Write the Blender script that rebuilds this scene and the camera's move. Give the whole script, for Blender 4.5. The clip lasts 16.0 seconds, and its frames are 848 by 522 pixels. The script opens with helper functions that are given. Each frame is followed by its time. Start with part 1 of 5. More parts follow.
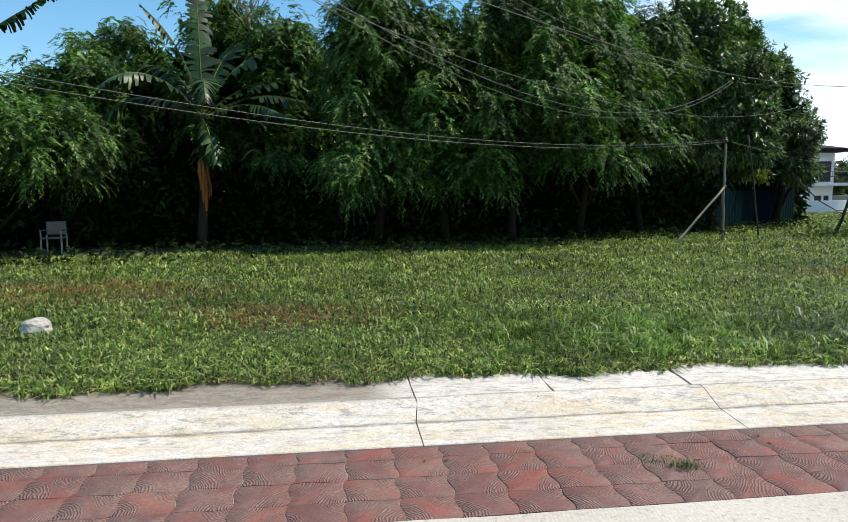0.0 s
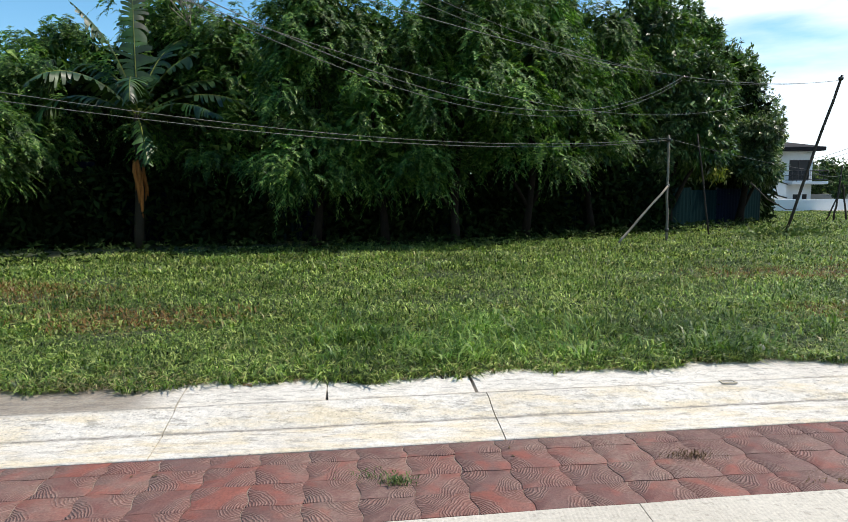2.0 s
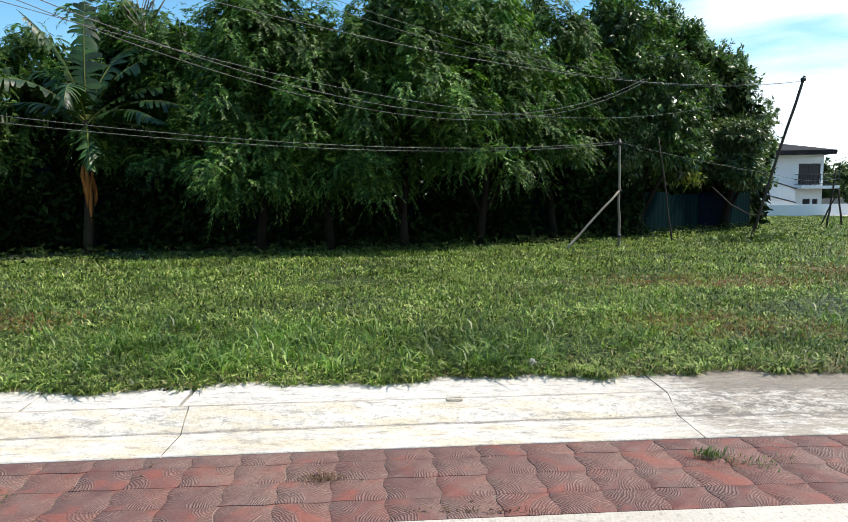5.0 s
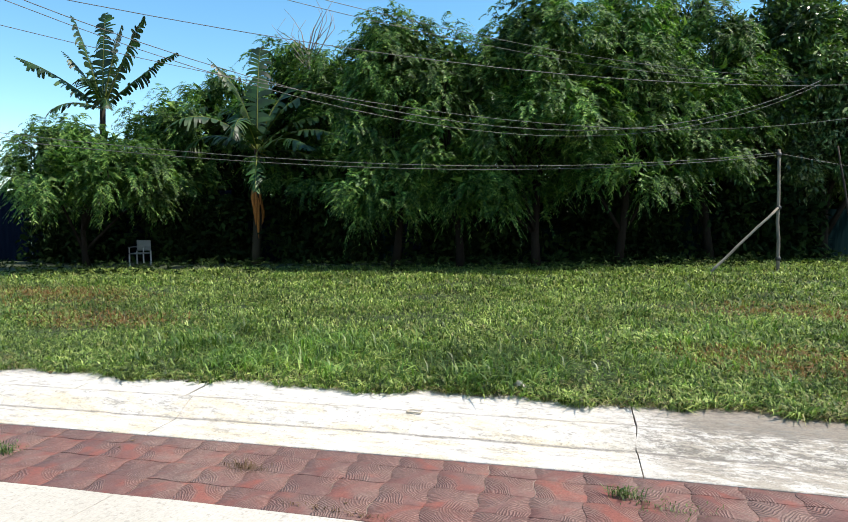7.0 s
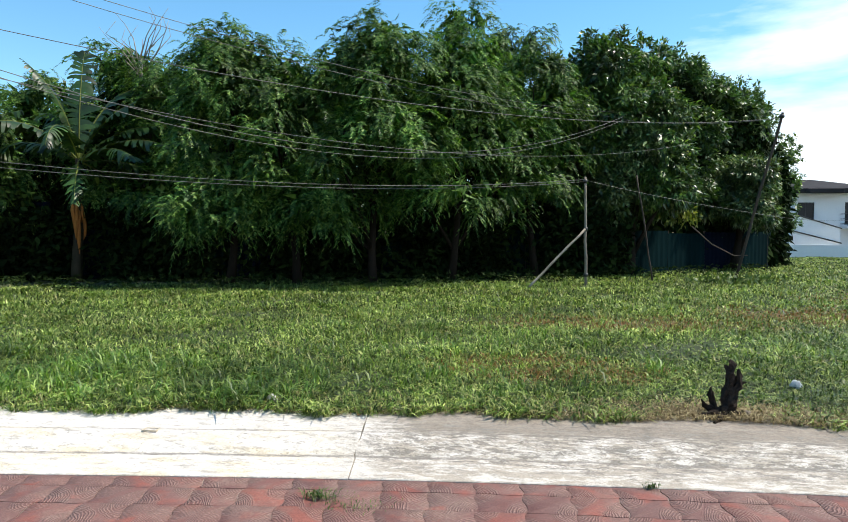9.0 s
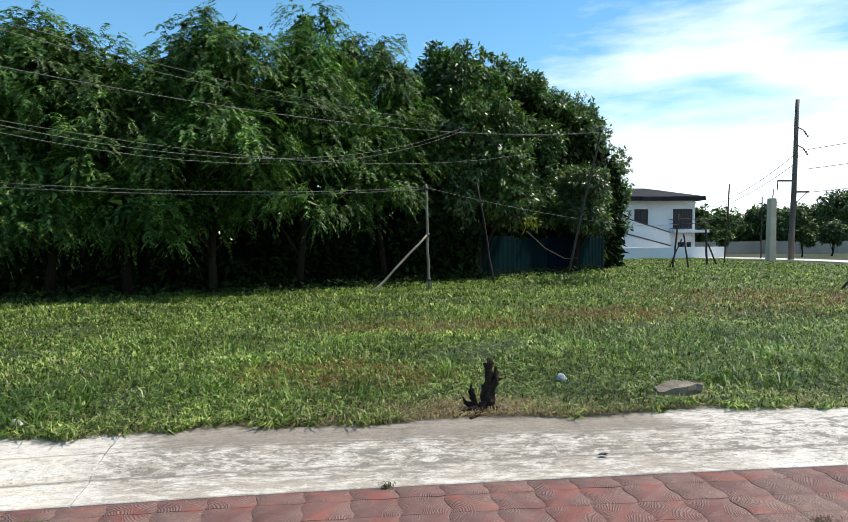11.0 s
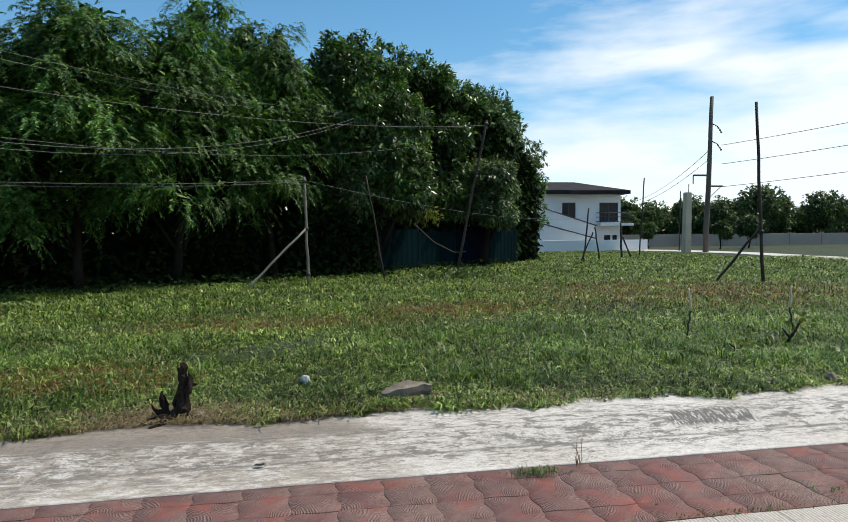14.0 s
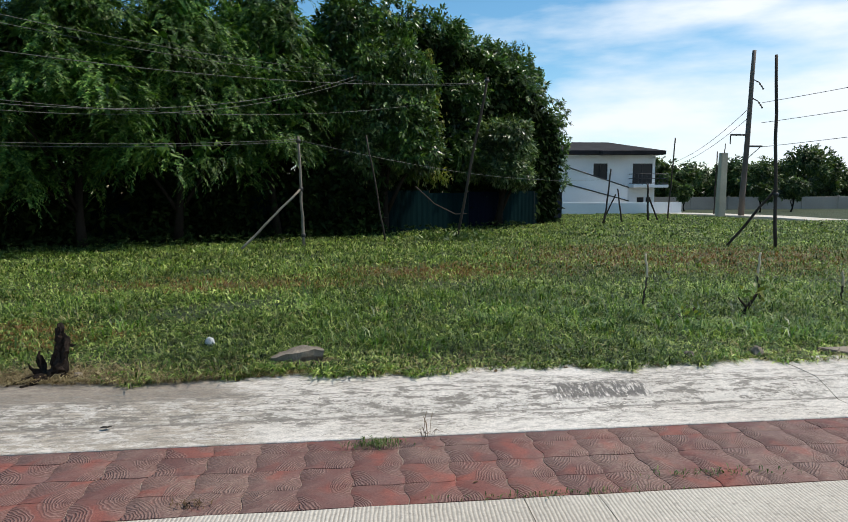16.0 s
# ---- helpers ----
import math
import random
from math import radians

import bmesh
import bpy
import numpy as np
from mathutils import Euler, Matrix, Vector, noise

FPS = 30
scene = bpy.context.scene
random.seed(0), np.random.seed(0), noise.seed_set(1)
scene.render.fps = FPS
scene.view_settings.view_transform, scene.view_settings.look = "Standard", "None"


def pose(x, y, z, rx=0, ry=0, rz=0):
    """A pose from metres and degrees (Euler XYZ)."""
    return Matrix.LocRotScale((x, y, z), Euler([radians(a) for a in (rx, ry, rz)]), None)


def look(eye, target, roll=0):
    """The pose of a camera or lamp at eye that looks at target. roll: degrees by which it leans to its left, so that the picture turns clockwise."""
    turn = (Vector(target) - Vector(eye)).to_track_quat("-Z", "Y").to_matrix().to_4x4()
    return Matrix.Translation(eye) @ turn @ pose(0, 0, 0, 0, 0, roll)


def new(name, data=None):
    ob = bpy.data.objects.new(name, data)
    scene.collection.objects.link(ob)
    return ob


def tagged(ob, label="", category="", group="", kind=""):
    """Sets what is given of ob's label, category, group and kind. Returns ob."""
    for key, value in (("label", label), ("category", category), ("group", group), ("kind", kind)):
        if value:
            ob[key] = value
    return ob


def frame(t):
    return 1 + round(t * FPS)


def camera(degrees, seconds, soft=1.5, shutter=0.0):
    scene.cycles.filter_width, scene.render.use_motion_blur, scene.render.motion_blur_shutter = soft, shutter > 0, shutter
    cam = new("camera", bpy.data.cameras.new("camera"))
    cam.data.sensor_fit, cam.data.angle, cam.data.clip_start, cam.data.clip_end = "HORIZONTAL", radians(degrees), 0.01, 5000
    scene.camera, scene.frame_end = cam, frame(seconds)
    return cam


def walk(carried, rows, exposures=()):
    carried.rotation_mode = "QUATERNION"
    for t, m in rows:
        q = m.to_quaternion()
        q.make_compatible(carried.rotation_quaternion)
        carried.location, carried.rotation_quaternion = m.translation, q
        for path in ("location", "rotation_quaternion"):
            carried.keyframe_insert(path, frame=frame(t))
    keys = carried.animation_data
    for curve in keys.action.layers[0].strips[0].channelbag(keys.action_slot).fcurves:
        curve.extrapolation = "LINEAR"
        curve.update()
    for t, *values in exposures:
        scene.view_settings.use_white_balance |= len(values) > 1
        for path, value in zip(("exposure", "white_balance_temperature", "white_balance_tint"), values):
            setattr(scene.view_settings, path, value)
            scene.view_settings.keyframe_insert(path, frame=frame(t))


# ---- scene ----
cam = camera(69.5, 16.0, soft=0.55)
METRES, EYE, TILT, LEAN, TURN = 11.393, 1.65, 3.8, -1.6, -0.8
ROWS = [
    (0.0, 0.0, 0.0, 0.0, -0.35, -10.06, 1.95),
    (0.5, 0.0357, 0.0048, -0.001, 0.76, -10.71, 2.23),
    (1.0, 0.0741, 0.0099, -0.0032, 0.2, -10.77, 2.22),
    (1.5, 0.1124, 0.0133, -0.0046, -0.6, -10.04, 2.14),
    (2.0, 0.1497, 0.0176, -0.0063, -0.61, -10.12, 2.05),
    (2.5, 0.1815, 0.0211, -0.0081, -0.51, -9.84, 1.95),
    (3.0, 0.2121, 0.0246, -0.0092, -0.65, -9.77, 1.9),
    (3.5, 0.2446, 0.0275, -0.0101, -1.08, -9.86, 1.94),
    (6.0, 0.4379, 0.0423, -0.0162, 12.54, -8.63, 3.13),
    (6.5, 0.4741, 0.0444, -0.0172, 19.55, -7.07, 3.43),
    (7.0, 0.5087, 0.0457, -0.0183, 19.26, -7.14, 3.31),
    (7.5, 0.5425, 0.0463, -0.0189, 13.6, -7.14, 2.81),
    (8.0, 0.5687, 0.0469, -0.0194, 11.12, -6.43, 2.38),
    (10.5, 0.6549, 0.0474, -0.0208, -1.37, -6.14, 1.71),
    (11.0, 0.684, 0.0482, -0.0215, -4.22, -5.9, 1.7),
    (11.5, 0.7163, 0.0487, -0.0221, -6.71, -5.71, 1.58),
    (12.0, 0.7519, 0.05, -0.023, -9.13, -6.38, 1.33),
    (12.5, 0.7861, 0.0499, -0.0238, -9.28, -5.68, 1.35),
    (13.0, 0.8156, 0.0513, -0.0253, -8.54, -6.06, 1.41),
    (13.5, 0.8442, 0.0527, -0.0261, -8.23, -6.93, 1.45),
    (14.0, 0.8772, 0.0536, -0.0265, -8.46, -6.67, 1.49),
    (14.5, 0.9123, 0.0552, -0.0276, -8.23, -7.41, 1.49),
    (15.0, 0.9464, 0.0558, -0.0286, -9.36, -7.35, 1.3),
    (15.5, 0.9736, 0.0573, -0.0296, -7.75, -8.29, 1.31),
    (16.0, 0.9969, 0.0591, -0.0307, -4.55, -10.19, 1.48),
]
walk(cam, [(t, pose(0, 0, EYE, TILT, LEAN, TURN) @ pose(METRES * x, METRES * y, METRES * z, 90 + pitch, roll, yaw)) for t, x, y, z, yaw, pitch, roll in ROWS],
     exposures=[(0.0, 0.15), (3.5, 0.21), (6.0, 0.42), (8.0, 0.50), (11.0, 0.25), (12.5, -0.01), (14.5, -0.17), (16.0, -0.19)])

# ---- light ----
SUN_AZ, SUN_EL = 82.0, 61.0          # azimuth clockwise from +y, elevation
world = bpy.data.worlds.new("sky")
scene.world = world
world.use_nodes = True
wn, wl = world.node_tree.nodes, world.node_tree.links
wn.clear()
w_out = wn.new("ShaderNodeOutputWorld")
w_bg = wn.new("ShaderNodeBackground")
w_bg.inputs["Strength"].default_value = 0.135
w_sky = wn.new("ShaderNodeTexSky")
w_sky.sky_type = "NISHITA"
w_sky.sun_disc = False
w_sky.sun_elevation = radians(SUN_EL)
w_sky.sun_rotation = radians(SUN_AZ)
w_sky.air_density, w_sky.dust_density, w_sky.ozone_density = 1.0, 0.0, 1.8
w_co = wn.new("ShaderNodeTexCoord")
w_map = wn.new("ShaderNodeMapping")
w_map.inputs["Scale"].default_value = (1.6, 1.6, 6.5)
w_map.inputs["Rotation"].default_value = (0.12, -0.16, 0.4)
w_noise = wn.new("ShaderNodeTexNoise")
w_noise.inputs["Scale"].default_value = 1.5
w_noise.inputs["Detail"].default_value = 7.0
w_noise.inputs["Roughness"].default_value = 0.52
w_sep = wn.new("ShaderNodeSeparateXYZ")
w_add = wn.new("ShaderNodeMath")
w_add.operation = "MULTIPLY_ADD"     # more cloud towards +x and the horizon
w_add.inputs[1].default_value = 0.235
w_low = wn.new("ShaderNodeMath")
w_low.operation = "MULTIPLY_ADD"
w_low.inputs[1].default_value = -0.42
w_ramp = wn.new("ShaderNodeValToRGB")
w_ramp.color_ramp.elements[0].position = 0.45
w_ramp.color_ramp.elements[1].position = 0.66
w_mix = wn.new("ShaderNodeMix")
w_mix.data_type = "RGBA"
w_mix.inputs["B"].default_value = (8.0, 8.6, 9.2, 1)
wl.new(w_co.outputs["Generated"], w_map.inputs["Vector"])
wl.new(w_map.outputs["Vector"], w_noise.inputs["Vector"])
wl.new(w_co.outputs["Generated"], w_sep.inputs["Vector"])
wl.new(w_sep.outputs["X"], w_add.inputs[0])
wl.new(w_noise.outputs["Fac"], w_add.inputs[2])
wl.new(w_sep.outputs["Z"], w_low.inputs[0])
wl.new(w_add.outputs[0], w_low.inputs[2])
wl.new(w_low.outputs[0], w_ramp.inputs["Fac"])
wl.new(w_ramp.outputs["Color"], w_mix.inputs["Factor"])
w_hue = wn.new("ShaderNodeHueSaturation")
w_hue.inputs["Hue"].default_value = 0.487
w_hue.inputs["Saturation"].default_value = 1.22
w_hue.inputs["Value"].default_value = 1.2
wl.new(w_sky.outputs["Color"], w_hue.inputs["Color"])
wl.new(w_hue.outputs["Color"], w_mix.inputs["A"])
wl.new(w_mix.outputs["Result"], w_bg.inputs["Color"])
wl.new(w_bg.outputs["Background"], w_out.inputs["Surface"])

sun_data = bpy.data.lights.new("sun", "SUN")
sun_data.energy, sun_data.angle, sun_data.color = 5.0, radians(0.53), (1.0, 0.925, 0.80)
sun = new("sun", sun_data)
_sd = Vector((math.sin(radians(SUN_AZ)) * math.cos(radians(SUN_EL)), math.cos(radians(SUN_AZ)) * math.cos(radians(SUN_EL)), math.sin(radians(SUN_EL))))
sun.matrix_world = look(_sd * 60, (0, 0, 0))


# ---- materials ----
def material(name):
    m = bpy.data.materials.new(name)
    m.use_nodes = True
    t = m.node_tree
    return m, t, t.nodes["Principled BSDF"]


def node(t, kind, **values):
    n = t.nodes.new(kind)
    for k, v in values.items():
        n.inputs[k.replace("_", " ")].default_value = v
    return n


def mapped(t, scale=(1, 1, 1), space="Object", rot=(0, 0, 0)):
    co = t.nodes.new("ShaderNodeTexCoord")
    mp = t.nodes.new("ShaderNodeMapping")
    mp.inputs["Scale"].default_value = scale
    mp.inputs["Rotation"].default_value = rot
    t.links.new(co.outputs[space], mp.inputs["Vector"])
    return mp.outputs["Vector"]


def noise_of(t, vec, scale, detail=4.0, rough=0.55):
    n = node(t, "ShaderNodeTexNoise", Scale=scale, Detail=detail, Roughness=rough)
    t.links.new(vec, n.inputs["Vector"])
    return n.outputs["Fac"]


def ramp(t, fac, stops):
    r = t.nodes.new("ShaderNodeValToRGB")
    e = r.color_ramp.elements
    while len(e) < len(stops):
        e.new(0.5)
    for el, (p, c) in zip(e, stops):
        el.position = p
        el.color = (*c, 1) if not isinstance(c, float) else (c, c, c, 1)
    t.links.new(fac, r.inputs["Fac"])
    return r.outputs["Color"]


def mix(t, fac, a, b, blend="MIX"):
    m = t.nodes.new("ShaderNodeMix")
    m.data_type, m.blend_type = "RGBA", blend
    for sock, v in (("Factor", fac), ("A", a), ("B", b)):
        if isinstance(v, (int, float)):
            m.inputs[sock].default_value = v
        elif isinstance(v, tuple):
            m.inputs[sock].default_value = (*v, 1)
        else:
            t.links.new(v, m.inputs[sock])
    return m.outputs["Result"]


def maths(t, op, a, b=0.0, c=0.0, clamp=False):
    m = t.nodes.new("ShaderNodeMath")
    m.operation, m.use_clamp = op, clamp
    for i, v in enumerate((a, b, c)):
        if isinstance(v, (int, float)):
            m.inputs[i].default_value = v
        else:
            t.links.new(v, m.inputs[i])
    return m.outputs[0]


def bump(t, bsdf, height, strength=0.3, distance=0.01):
    b = node(t, "ShaderNodeBump", Strength=strength, Distance=distance)
    t.links.new(height, b.inputs["Height"])
    t.links.new(b.outputs["Normal"], bsdf.inputs["Normal"])


def window_mask(t, axis, lo, hi, soft):
    """1 where the coordinate lies between lo and hi, with soft ends."""
    up = t.nodes.new("ShaderNodeMapRange")
    up.interpolation_type = "SMOOTHSTEP"
    up.inputs["From Min"].default_value, up.inputs["From Max"].default_value = lo - soft, lo + soft
    dn = t.nodes.new("ShaderNodeMapRange")
    dn.interpolation_type = "SMOOTHSTEP"
    dn.inputs["From Min"].default_value, dn.inputs["From Max"].default_value = hi - soft, hi + soft
    dn.inputs["To Min"].default_value, dn.inputs["To Max"].default_value = 1.0, 0.0
    t.links.new(axis, up.inputs["Value"])
    t.links.new(axis, dn.inputs["Value"])
    return maths(t, "MULTIPLY", up.outputs["Result"], dn.outputs["Result"])


def plain(name, colour, rough=0.6, metal=0.0, vary=0.25, scale=6.0, relief=0.15, stretch=(1, 1, 1), spec=None):
    m, t, p = material(name)
    v = mapped(t, stretch)
    big = noise_of(t, v, scale * 0.22, 3)
    fine = noise_of(t, v, scale * 5, 5, 0.65)
    dark = tuple(c * (1 - vary) for c in colour)
    light = tuple(min(1, c * (1 + vary)) for c in colour)
    c1 = ramp(t, big, [(0.3, dark), (0.7, light)])
    c2 = ramp(t, fine, [(0.3, 1 - vary * 0.8), (0.75, 1.0)])
    t.links.new(mix(t, 1.0, c1, c2, "MULTIPLY"), p.inputs["Base Color"])
    p.inputs["Roughness"].default_value, p.inputs["Metallic"].default_value = rough, metal
    p.inputs["Specular IOR Level"].default_value = spec if spec is not None else 0.2 if rough > 0.6 else 0.45
    bump(t, p, fine, relief, 0.01)
    return m


def leafy(name, dark, mid, light, gloss=0.4, through_light=0.3, patches=None, spec=0.35, clump=0.0):
    """Foliage: hue varies from leaf to leaf, from clump to clump and in broad patches; some light comes through."""
    m, t, p = material(name)
    geo = t.nodes.new("ShaderNodeNewGeometry")
    col = ramp(t, geo.outputs["Random Per Island"], [(0.0, dark), (0.55, mid), (1.0, light)])
    v = mapped(t)
    big = noise_of(t, v, 0.55, 3)
    col = mix(t, 1.0, col, ramp(t, big, [(0.3, 0.52), (0.7, 1.2)]), "MULTIPLY")
    if clump:
        col = mix(t, 1.0, col, ramp(t, noise_of(t, v, clump, 3, 0.6), [(0.34, 0.48), (0.64, 1.35)]), "MULTIPLY")
    if patches:
        col = patches(t, v, col, geo.outputs["Random Per Island"])
    t.links.new(col, p.inputs["Base Color"])
    p.inputs["Roughness"].default_value = gloss
    p.inputs["Specular IOR Level"].default_value = spec
    tr = t.nodes.new("ShaderNodeBsdfTranslucent")
    warm = mix(t, 1.0, col, (1.1, 1.3, 0.55), "MULTIPLY")
    t.links.new(warm, tr.inputs["Color"])
    ms = t.nodes.new("ShaderNodeMixShader")
    ms.inputs["Fac"].default_value = through_light
    t.links.new(p.outputs["BSDF"], ms.inputs[1])
    t.links.new(tr.outputs["BSDF"], ms.inputs[2])
    t.links.new(ms.outputs["Shader"], t.nodes["Material Output"].inputs["Surface"])
    return m


def blob(t, v, x, y, rx, ry):
    """A soft round mask about (x, y)."""
    s = t.nodes.new("ShaderNodeSeparateXYZ")
    t.links.new(v, s.inputs["Vector"])
    dx = maths(t, "MULTIPLY", maths(t, "SUBTRACT", s.outputs["X"], x), 1 / rx)
    dy = maths(t, "MULTIPLY", maths(t, "SUBTRACT", s.outputs["Y"], y), 1 / ry)
    r2 = maths(t, "ADD", maths(t, "MULTIPLY", dx, dx), maths(t, "MULTIPLY", dy, dy))
    return maths(t, "SUBTRACT", 1.0, r2, clamp=True)


def dry_patches(t, v, col, rand):
    """Reddish and straw-coloured patches of the lawn."""
    n = noise_of(t, v, 1.3, 4, 0.6)
    total = None
    for x, y, rx, ry in RED_PATCHES:
        b = blob(t, v, x, y, rx, ry)
        total = b if total is None else maths(t, "MAXIMUM", total, b)
    dice = maths(t, "FRACT", maths(t, "MULTIPLY", rand, 17.0))
    red = maths(t, "GREATER_THAN", maths(t, "MULTIPLY", total, maths(t, "MULTIPLY_ADD", n, 1.45, -0.27)), dice)
    col = mix(t, red, col, (0.21, 0.105, 0.035))
    straw = maths(t, "GREATER_THAN", maths(t, "ADD", maths(t, "MULTIPLY", rand, 0.6), maths(t, "MULTIPLY", n, 0.5)), 0.83)
    return mix(t, maths(t, "MULTIPLY", straw, 0.75), col, (0.30, 0.25, 0.12))


RED_PATCHES = [(-5.5, 9.5, 3.2, 1.7), (19.3, 15.0, 6.0, 4.2), (13.0, 12.5, 3.0, 1.6), (-2.0, 7.6, 2.0, 1.0), (7.5, 7.2, 1.6, 0.8), (9.0, 11.0, 3.0, 1.2)]
M_GRASS = leafy("grass", (0.013, 0.030, 0.006), (0.130, 0.222, 0.031), (0.54, 0.59, 0.20), 0.45, 0.26, dry_patches, 0.3, 5.5)
M_TUFT = leafy("tall_grass", (0.04, 0.095, 0.014), (0.11, 0.205, 0.034), (0.34, 0.43, 0.13), 0.42, 0.35, None, 0.35, 3.0)
M_LEUC = leafy("feathery_leaves", (0.018, 0.058, 0.011), (0.058, 0.148, 0.026), (0.24, 0.36, 0.08), 0.5, 0.32, None, 0.25, 1.5)
M_MANGO = leafy("broad_glossy_leaves", (0.020, 0.055, 0.012), (0.058, 0.128, 0.026), (0.20, 0.30, 0.075), 0.36, 0.26, None, 0.42, 1.2)
# paler copy of the broad leaves, with sunlit sheen put into the colour
M_LITLEAF = leafy("pale_sunlit_leaves", (0.022, 0.055, 0.015), (0.075, 0.135, 0.036), (0.36, 0.42, 0.20), 0.34, 0.22, None, 0.42, 1.8)
M_YLEAF = leafy("yellowing_leaves", (0.08, 0.12, 0.02), (0.18, 0.20, 0.04), (0.28, 0.27, 0.07), 0.5, 0.3)
# banana leaf colour lowered to stand for the shade of the trees
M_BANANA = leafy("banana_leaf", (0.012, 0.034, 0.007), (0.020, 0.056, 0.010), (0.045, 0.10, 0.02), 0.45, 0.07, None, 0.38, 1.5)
M_FARLEAF = leafy("far_foliage", (0.022, 0.050, 0.014), (0.055, 0.100, 0.028), (0.17, 0.22, 0.07), 0.5, 0.25, None, 0.3, 0.8)
M_WEED = leafy("weeds", (0.04, 0.08, 0.02), (0.09, 0.14, 0.035), (0.22, 0.24, 0.09), 0.5, 0.25)
# bark darkened in colour for shade under the crowns; banana stem likewise
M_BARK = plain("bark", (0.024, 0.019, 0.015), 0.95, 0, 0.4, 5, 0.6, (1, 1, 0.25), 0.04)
M_DRYSTEM = plain("dry_sheath", (0.40, 0.15, 0.035), 0.85, 0, 0.45, 6, 0.5, (1, 1, 0.2))
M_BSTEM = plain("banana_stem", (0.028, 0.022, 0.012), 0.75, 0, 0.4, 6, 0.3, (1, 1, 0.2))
M_POLE = plain("weathered_bamboo", (0.30, 0.26, 0.21), 0.75, 0, 0.35, 8, 0.3, (1, 1, 0.3))
M_DARKPOLE = plain("dark_wood", (0.07, 0.055, 0.045), 0.85, 0, 0.35, 8, 0.4, (1, 1, 0.3))
M_UPOLE = plain("utility_pole_wood", (0.17, 0.14, 0.12), 0.85, 0, 0.3, 4, 0.4, (1, 1, 0.15))
M_STUMP = plain("burnt_wood", (0.040, 0.030, 0.024), 0.95, 0, 0.6, 14, 0.9, (1, 1, 1), 0.08)
# soil round the stump, and the painted shade under the concrete lump
M_DARKEARTH = plain("dark_earth", (0.105, 0.072, 0.052), 0.95, 0, 0.65, 18, 0.9, (1, 1, 1), 0.05)
M_WIRE = plain("cable", (0.11, 0.105, 0.10), 0.5, 0, 0.1, 4, 0.05)
M_DARKWIRE = plain("dark_cable", (0.03, 0.03, 0.03), 0.5, 0, 0.1, 4, 0.05)
# sheet colours set far below natural to paint in the trees' shade
M_FENCE = plain("green_sheet_shaded", (0.004, 0.016, 0.018), 0.95, 0, 0.35, 1.5, 0.2, (1, 1, 0.2), 0.02)
M_FENCEBLUE = plain("blue_sheet_shaded", (0.003, 0.006, 0.014), 0.95, 0, 0.35, 1.5, 0.2, (1, 1, 0.2), 0.02)
M_WALLWHITE = plain("house_paint", (0.74, 0.76, 0.78), 0.7, 0, 0.06, 1.5, 0.08)
M_WALLGREY = plain("boundary_wall_plaster", (0.36, 0.31, 0.265), 0.85, 0, 0.18, 1.2, 0.2)
M_ROOF = plain("dark_roof", (0.035, 0.032, 0.034), 0.95, 0, 0.3, 3, 0.2)
# shaded foliage: near-black leaf colour stands in for shade under the canopy
M_SHADELEAF = leafy("shaded_thicket_leaves", (0.006, 0.013, 0.004), (0.012, 0.025, 0.007), (0.028, 0.05, 0.012), 0.8, 0.08, None, 0.05)
M_STRAW = leafy("straw", (0.10, 0.07, 0.035), (0.24, 0.18, 0.09), (0.45, 0.38, 0.22), 0.7, 0.15, None, 0.15)
# darker version of the weeds, the shade under the trees put into colour
M_UNDER = leafy("shaded_seedling_leaves", (0.012, 0.026, 0.007), (0.018, 0.036, 0.009), (0.05, 0.075, 0.018), 0.7, 0.12, None, 0.08)
M_FRAME = plain("dark_frame", (0.025, 0.025, 0.028), 0.45, 0, 0.15, 6, 0.05)
M_PILLAR = plain("cast_concrete", (0.52, 0.44, 0.33), 0.85, 0, 0.18, 2.0, 0.3)
M_STONE = plain("grey_stone", (0.27, 0.225, 0.175), 0.9, 0, 0.45, 9, 0.7)
M_STRIPPED = plain("stripped_wood", (0.66, 0.55, 0.40), 0.8, 0, 0.3, 9, 0.3, (1, 1, 0.3))
M_WHITESTONE = plain("pale_stone", (0.50, 0.46, 0.40), 0.9, 0, 0.28, 9, 0.5)
M_CHAIR = plain("chair_plastic", (0.16, 0.17, 0.165), 0.6, 0, 0.15, 6, 0.05)
M_CHAIRMETAL = plain("chair_tube", (0.35, 0.35, 0.34), 0.4, 0.6, 0.12, 6, 0.05)
M_DRY = plain("dry_leaf", (0.16, 0.10, 0.055), 0.8, 0, 0.4, 12, 0.3)
M_DARKLITTER = plain("dark_litter", (0.035, 0.03, 0.026), 0.8, 0, 0.4, 12, 0.3)
M_PAPER = plain("pale_scrap", (0.52, 0.53, 0.53), 0.5, 0, 0.3, 14, 0.4)

M_GLASS, _t, _p = material("window_glass")
_p.inputs["Base Color"].default_value = (0.02, 0.025, 0.03, 1)
_p.inputs["Roughness"].default_value = 0.12
_p.inputs["Specular IOR Level"].default_value = 0.15


